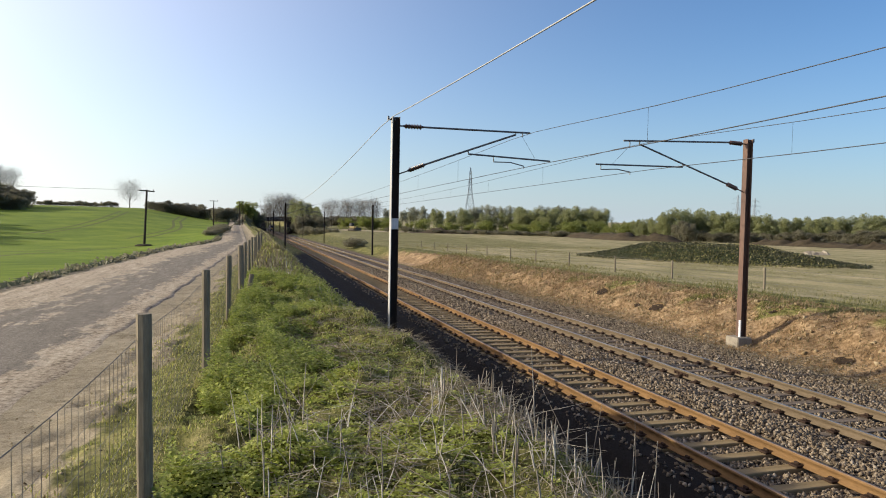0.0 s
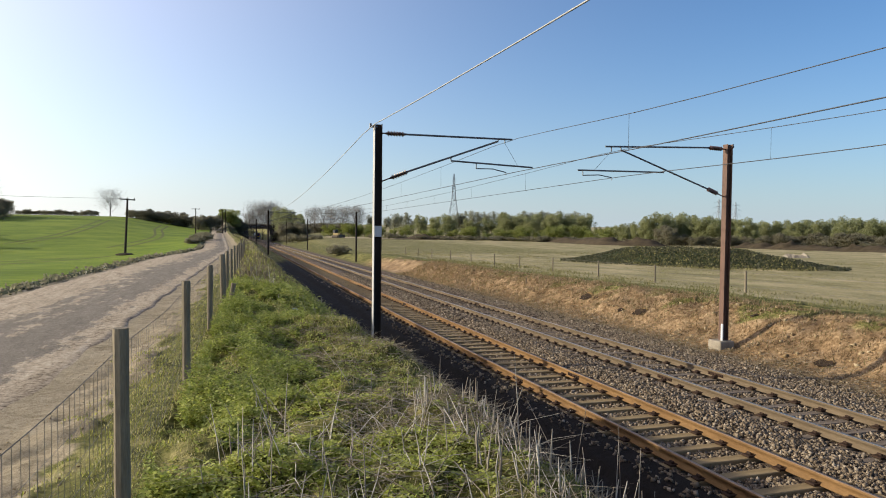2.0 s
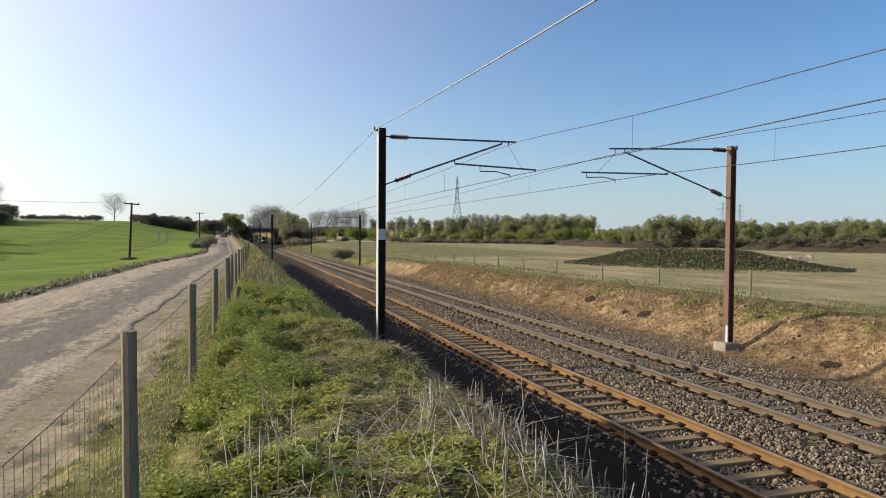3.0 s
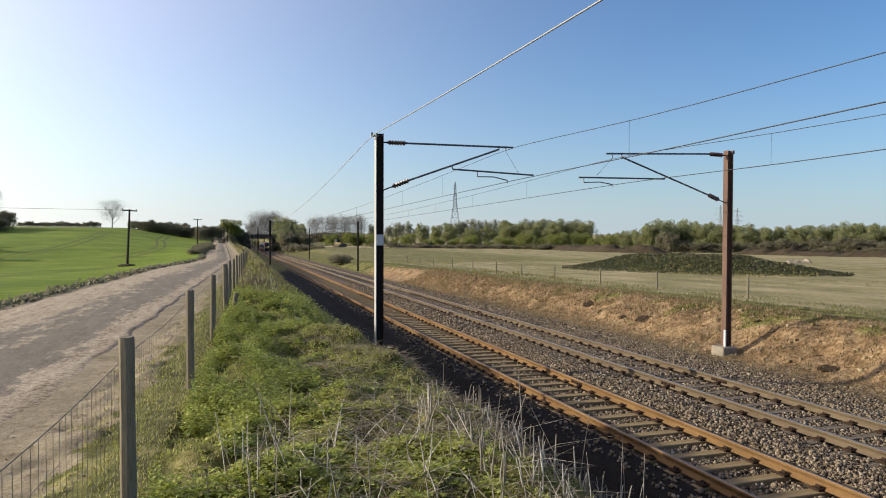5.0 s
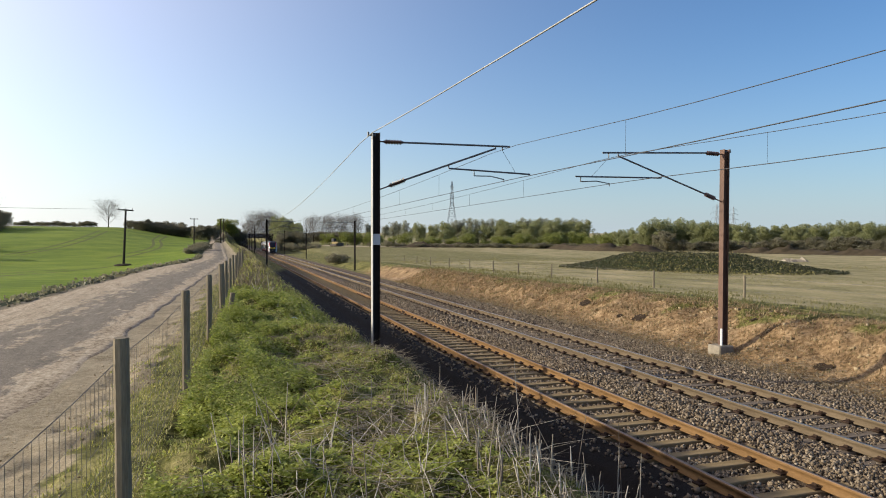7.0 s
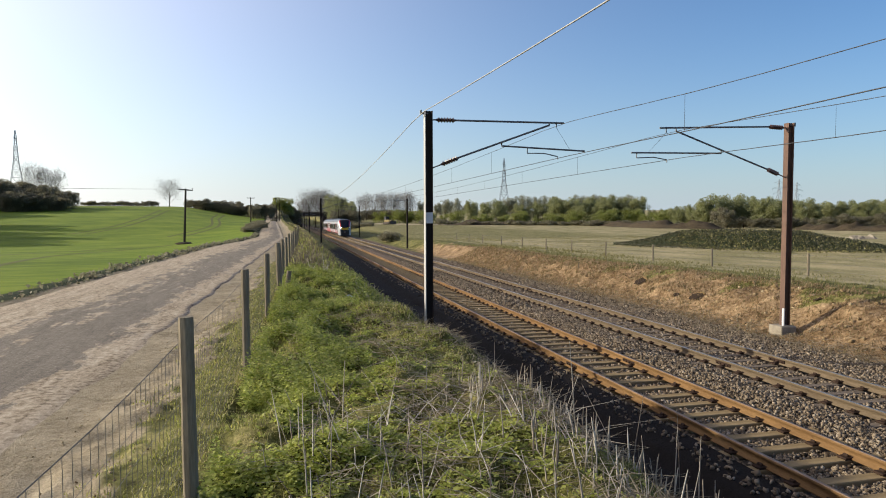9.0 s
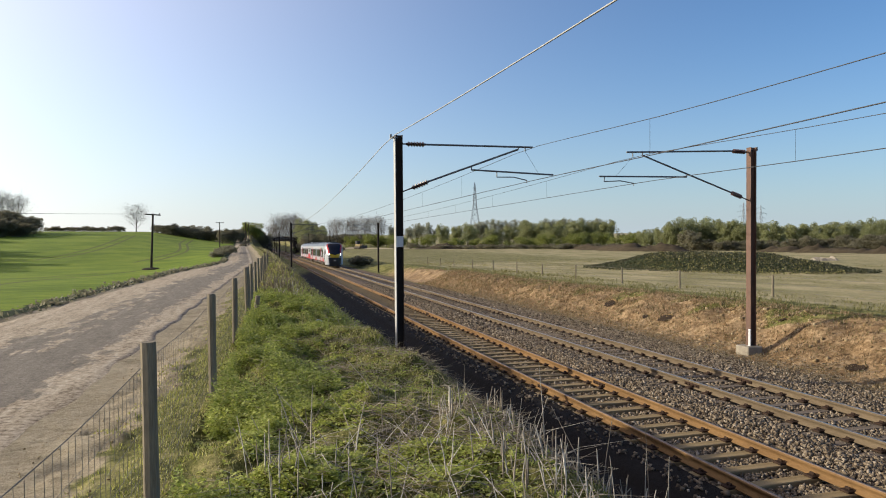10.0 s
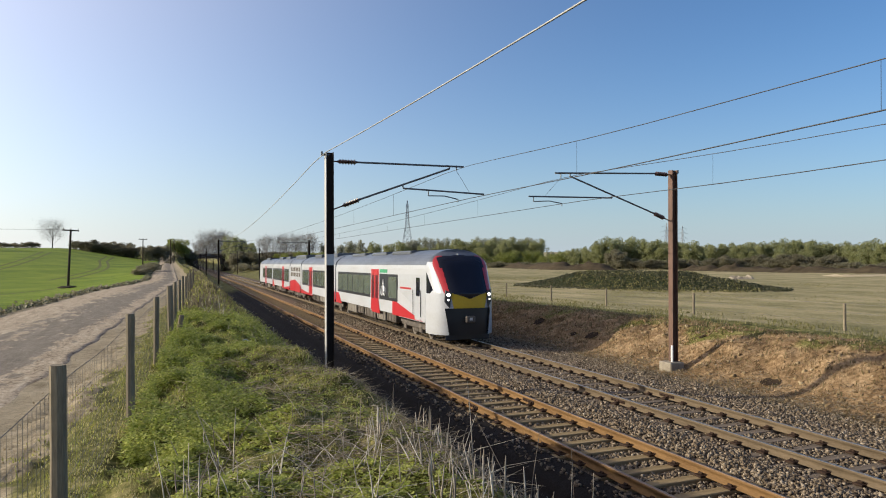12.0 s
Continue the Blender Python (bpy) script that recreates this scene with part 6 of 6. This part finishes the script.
def stalk_mesh(count, spots, hmin, hmax, r, lean, name, label):
    vs, fs, o = [], [], 0
    for n in range(count):
        x, y = spots()
        z = float(ground(x, y)) - 0.02
        h = random.uniform(hmin, hmax)
        a, l = random.uniform(0, 6.28), min(1.4, abs(random.gauss(0, lean)))
        kink = random.uniform(-0.1, 0.1)
        pts = [(x, y, z), (x + math.cos(a) * l * h * 0.4, y + math.sin(a) * l * h * 0.4, z + h * 0.55 / (1 + l)), (x + math.cos(a + kink) * l * h, y + math.sin(a + kink) * l * h, z + h / (1 + l * l))]
        for k, (px, py, pz) in enumerate(pts):
            rr = r * (1, 0.8, 0.4)[k] * random.uniform(0.7, 1.2)
            for i in range(4):
                vs.append((px + rr * math.cos(i * 1.57), py + rr * math.sin(i * 1.57), pz))
        for k in range(2):
            for i in range(4):
                fs.append((o + 4 * k + i, o + 4 * k + (i + 1) % 4, o + 4 * k + 4 + (i + 1) % 4, o + 4 * k + 4 + i))
        o += 12
    lay(name, vs, fs, M_STALK, label, "dead stalks")


stalk_mesh(170, lambda: (random.uniform(1.9, 3.2), random.uniform(3.6, 7.2)), 0.1, 0.36, 0.0085, 0.25, "dead_stalks", "bleached dead weed stalks on the bank's edge")
stalk_mesh(60, lambda: (random.uniform(0.2, 3.2), random.uniform(2.8, 7.5)), 0.15, 0.5, 0.0045, 0.5, "dead_stalks", "thin grey dead stems standing in the grass")
stalk_mesh(200, lambda: (min(2.3, random.gauss(1.7, 0.7)), random.gauss(4.9, 0.9)), 0.2, 0.6, 0.0052, 3.2, "fallen_stalks", "fallen bleached stalks lying over one another")
stalk_mesh(45, lambda: (random.gauss(0.3, 0.12), random.gauss(5.15, 0.2)), 0.2, 0.5, 0.0055, 2.4, "fallen_stalks", "heap of broken pale stalks on the bank")
stalk_mesh(60, lambda: (random.gauss(1.2, 0.4), random.gauss(5.9, 0.3)), 0.25, 0.7, 0.0055, 3.0, "fallen_stalks", "fallen bleached stalks lying over one another")
stalk_mesh(60, lambda: (random.gauss(3.3, 0.5), random.gauss(18.5, 2.2)), 0.25, 0.6, 0.006, 0.35, "dead_stalks", "grey dead stems by the mast")
stalk_mesh(90, lambda: (random.gauss(3.2, 0.8), random.gauss(22, 3)), 0.3, 0.8, 0.009, 0.9, "fallen_stalks", "arched dry bramble stems on the bank")
stalk_mesh(9, lambda: (random.uniform(2.8, 4.0), random.uniform(4.6, 6.6)), 0.7, 1.05, 0.006, 0.12, "tall_stalks", "tall thin dead stalks rising before the track")

# far bank: tan tussocks, and rough grass along its top
x = rng.uniform(14.9, 19.4, 60000)
y = 7 + 58 * rng.uniform(0, 1, 60000) ** 1.4
k = rng.uniform(0, 1, len(x)) < 0.25 + 0.75 * patch(x, y, 0.7, 8.0)
x, y = x[k], y[k]
h = rng.uniform(0.03, 0.11, len(x)) * (1 + y / 50)
v, f = blades(x + bend(y), y, ground(x + bend(y), y) - 0.01, h, 0.006 + 0.0003 * y, 1.3, turn=rng.normal(-0.6, 1.0, len(x)))
lay("bank_dead_grass", v, f, M_TAN, "matted tan dead grass on the far bank", "grass")
x = rng.uniform(17.6, 27.0, 26000)
y = 12 + 62 * rng.uniform(0, 1, 26000) ** 1.2
k = rng.uniform(0, 1, len(x)) < 0.6 * smooth(0.45, 0.75, patch(x, y, 1.6, 9.0))
x, y = x[k], y[k]
v, f = blades(x + bend(y), y, ground(x + bend(y), y) - 0.01, rng.uniform(0.05, 0.14, len(x)) * (1 + y / 60), 0.008 + 0.0003 * y, 0.9)
lay("meadow_edge_grass", v, f, M_OLIVE, "rough grass along the top of the far bank", "grass")

x = rng.uniform(25.0, 75.0, 42000)
y = 16 + 110 * rng.uniform(0, 1, 42000) ** 1.3
k = (rng.uniform(0, 1, len(x)) < smooth(-0.05, 0.3, lumps(x, y * 0.45, 3.0, 31.0) + 0.5 * lumps(x, y * 0.6, 0.9, 32.0))) & (mound(x, y) > 1.0)
x, y = x[k], y[k]
v, f = blades(x, y, ground(x, y) - 0.01, rng.uniform(0.02, 0.06, len(x)) * (1 + y / 80), 0.012 + 0.0004 * y, 1.6)
lay("meadow_tufts", v, f, M_OLIVE, "sparse dull tufts over the dry meadow", "grass")

# crumbs of earth on the dirt strip beside the lane
y = 3 + 11 * rng.uniform(0, 1, 1500) ** 1.3
x = fence_x(y) - rng.uniform(0.5, 1.75, 1500)
k = rng.uniform(0, 1, 1500) < 0.25 + 1.4 * lumps(x, y * 0.5, 0.5, 41.0)
x, y = x[k], y[k]
v, f = stones(x, y, ground(x, y), rng.uniform(0.004, 0.014, len(x)))
lay("dirt_crumbs", v, f, M_CLOD, "dry crumbs of earth on the dirt beside the lane", "clods")

# crumbled clods and pale straw down the far bank's foot
y = 7 + 50 * rng.uniform(0, 1, 9000) ** 1.5
x = rng.uniform(14.7, 18.6, 9000)
k = rng.uniform(0, 1, 9000) < 0.12 + 1.5 * np.maximum(0, lumps(x, y, 1.1, 21.0))
x, y = x[k], y[k]
v, f = stones(x + bend(y), y, ground(x + bend(y), y), rng.uniform(0.02, 0.07, len(x)))
lay("bank_clods", v, f, M_CLOD, "dry crumbled clods of earth on the far bank", "clods")
y = 6.5 + 42 * rng.uniform(0, 1, 26000) ** 1.5
x = rng.normal(15.0, 0.55, 26000) + 0.5 * (1 - smooth(8, 20, y))
a, l = rng.uniform(0, 6.28, len(x)), rng.uniform(0.06, 0.24, len(x))
p = np.stack([x + bend(y), y, ground(x + bend(y), y) + rng.uniform(0.01, 0.05, len(x))], -1)
q = p + np.stack([np.cos(a) * l, np.sin(a) * l, rng.normal(0.0, 0.04, len(x))], -1)
v, f = twig_tris(p, q, 0.008)
lay("bank_straw", v, f, M_STRAW, "pale dry straw strewn along the far bank's foot", "straw")

# weeds on the mound
M_MOUND = leafy("dark_mixed_weeds", [(0.03, 0.04, 0.018), (0.06, 0.07, 0.028), (0.1, 0.1, 0.045), (0.16, 0.15, 0.08), (0.04, 0.045, 0.02)])
n = 26000
a, q = rng.uniform(0, 6.28, n), np.sqrt(rng.uniform(0, 1, n))
e1, e2 = np.cos(a) * q * 17, np.sin(a) * q * 7.5
x, y = 48.3 + 0.28 * e1 + 0.96 * e2, 64 - 0.96 * e1 + 0.28 * e2
v, f = quads(np.stack([x, y, ground(x, y) + rng.uniform(0, 0.24, n)], -1), 0.09)
lay("mound_weeds", v, f, M_MOUND, "dark weeds covering the earth mound", "weeds")
n = 2600
a, q = rng.uniform(0, 6.28, n), np.sqrt(rng.uniform(0, 1, n))
e1, e2 = 5 + np.cos(a) * q * 11, -3.4 + np.sin(a) * q * 4.5
x, y = 48.3 + 0.28 * e1 + 0.96 * e2, 64 - 0.96 * e1 + 0.28 * e2
v, f = quads(np.stack([x, y, ground(x, y) + rng.uniform(0.05, 0.4, n) * patch(x, y, 1.4, 21.0)], -1), 0.1)
lay("mound_grass", v, f, M_OLIVE, "lighter green growth on the earth mound", "weeds")

# rough slope between the lane and the cutting
y = 70 + 260 * rng.uniform(0, 1, 30000) ** 1.2
x = fence_x(y) + rng.uniform(0, 1, 30000) * (4.6 + bend(y) - fence_x(y))
tan = patch(x, y, 3.0, 24.0) + rng.normal(0, 0.2, len(x)) > 0.45
for mask, mat, label in ((tan, M_STRAW_DULL, "rough straw-coloured slope above the cutting"), (~tan, M_GRASS, "rough green slope above the cutting")):
    v, f = blades(x[mask], y[mask], ground(x[mask], y[mask]) - 0.03, rng.uniform(0.15, 0.6, int(mask.sum())), 0.02 + 0.0005 * y[mask], 1.0)
    lay("slope_rough_grass", v, f, mat, label, "grass")

# clods and tufts on the lane's far edge
y = 12 + 78 * rng.uniform(0, 1, 9000)
x = road_left(y) - np.abs(rng.normal(0.25, 0.22, 9000))
k = rng.uniform(0, 1, len(x)) < smooth(0.45, 0.7, patch(x * 0, y, 1.8, 10.0)) + 0.1
x, y = x[k], y[k]
v, f = quads(np.stack([x, y, ground(x, y) + rng.uniform(0, 0.22, len(x)) * patch(x * 0, y, 1.1, 11.0)], -1), 0.05 + 0.0008 * y)
lay("lane_edge_tufts", v, f, M_LEAF_DARK, "dark tufts and clods along the field's edge", "weeds")


# rabbit holes in the far bank, a scrap of plastic, a leaning stake
def build_hole(x, y, r):
    """A flat dark patch for the opening's shade, under a brow of turf."""
    root = empty("burrow", pose(x, y, float(ground(x, y))), "dark burrow opening in the tan bank", "burrow", "burrows", "structure")

    def spot(dx, dy, up):
        return (dx, dy, float(ground(x + dx, y + dy)) - float(ground(x, y)) + up)

    n = 14
    bm = bmesh.new()
    rim = []
    for i in range(n):
        a, q = 6.283 * i / n, r * random.uniform(0.75, 1.2)
        rim.append(bm.verts.new(spot(q * 0.9 * math.cos(a), q * 1.35 * math.sin(a), 0.06)))
    mid = bm.verts.new(spot(0, 0, 0.05))
    for i in range(n):
        bm.faces.new((rim[i], rim[(i + 1) % n], mid))
    # lies on the uncut ground; the hole's inner shade is its colour
    part("opening", bm, M_HOLE, root)
    bm = bmesh.new()
    bmesh.ops.create_icosphere(bm, subdivisions=2, radius=1.0)
    for v in bm.verts:
        k = 1 + 0.35 * noise.noise(v.co * 2.2 + Vector((x, y, 0)))
        v.co = Vector(spot(v.co.x * r * 0.3 * k + r * 0.95, v.co.y * r * 1.25 * k, v.co.z * r * 0.2 * k + 0.02))
    part("brow", bm, M_TURF, root, smooth=True)
    return root


M_TURF = worn("dry_turf", (0.16, 0.1, 0.045), (0.38, 0.26, 0.12), 6, 40, 1.0, bump=0.6, dist=0.03)
M_HOLE = worn("shadowed_burrow_soil", (0.015, 0.01, 0.007), (0.06, 0.04, 0.025), 6, 50, 1.0)
for x, y, r in ((16.16, 15.23, 0.2), (16.87, 25.1, 0.24), (17.49, 30.57, 0.26), (16.92, 26.58, 0.14), (17.64, 19.52, 0.12)):
    build_hole(x, y, r)
bm = bmesh.new()
bmesh.ops.create_icosphere(bm, subdivisions=2, radius=0.07)
for v in bm.verts:
    v.co = Vector((v.co.x * 1.2, v.co.y, v.co.z * 0.5)) * (1 + 0.5 * noise.noise(v.co * 14))
ob = new("plastic_scrap", bm_mesh("plastic_scrap", bm, worn("pale_blue_plastic", (0.3, 0.37, 0.38), (0.5, 0.57, 0.58), 8, 40, 0.4)))
ob.matrix_basis = pose(2.06, 17.55, float(ground(2.06, 17.55)) + 0.06)
tagged(ob, "crumpled pale blue plastic scrap in the grass", "litter")

# ---- what moves ----
def motions():
    rows = []
    for t in range(13):
        y = 24.3 + 41.4 * (12 - t)
        rows.append((t, pose(TRAIN_X + bx(y), y, float(fall(y)), -0.905, 0, -2.29)))
    walk(train, rows)


motions()
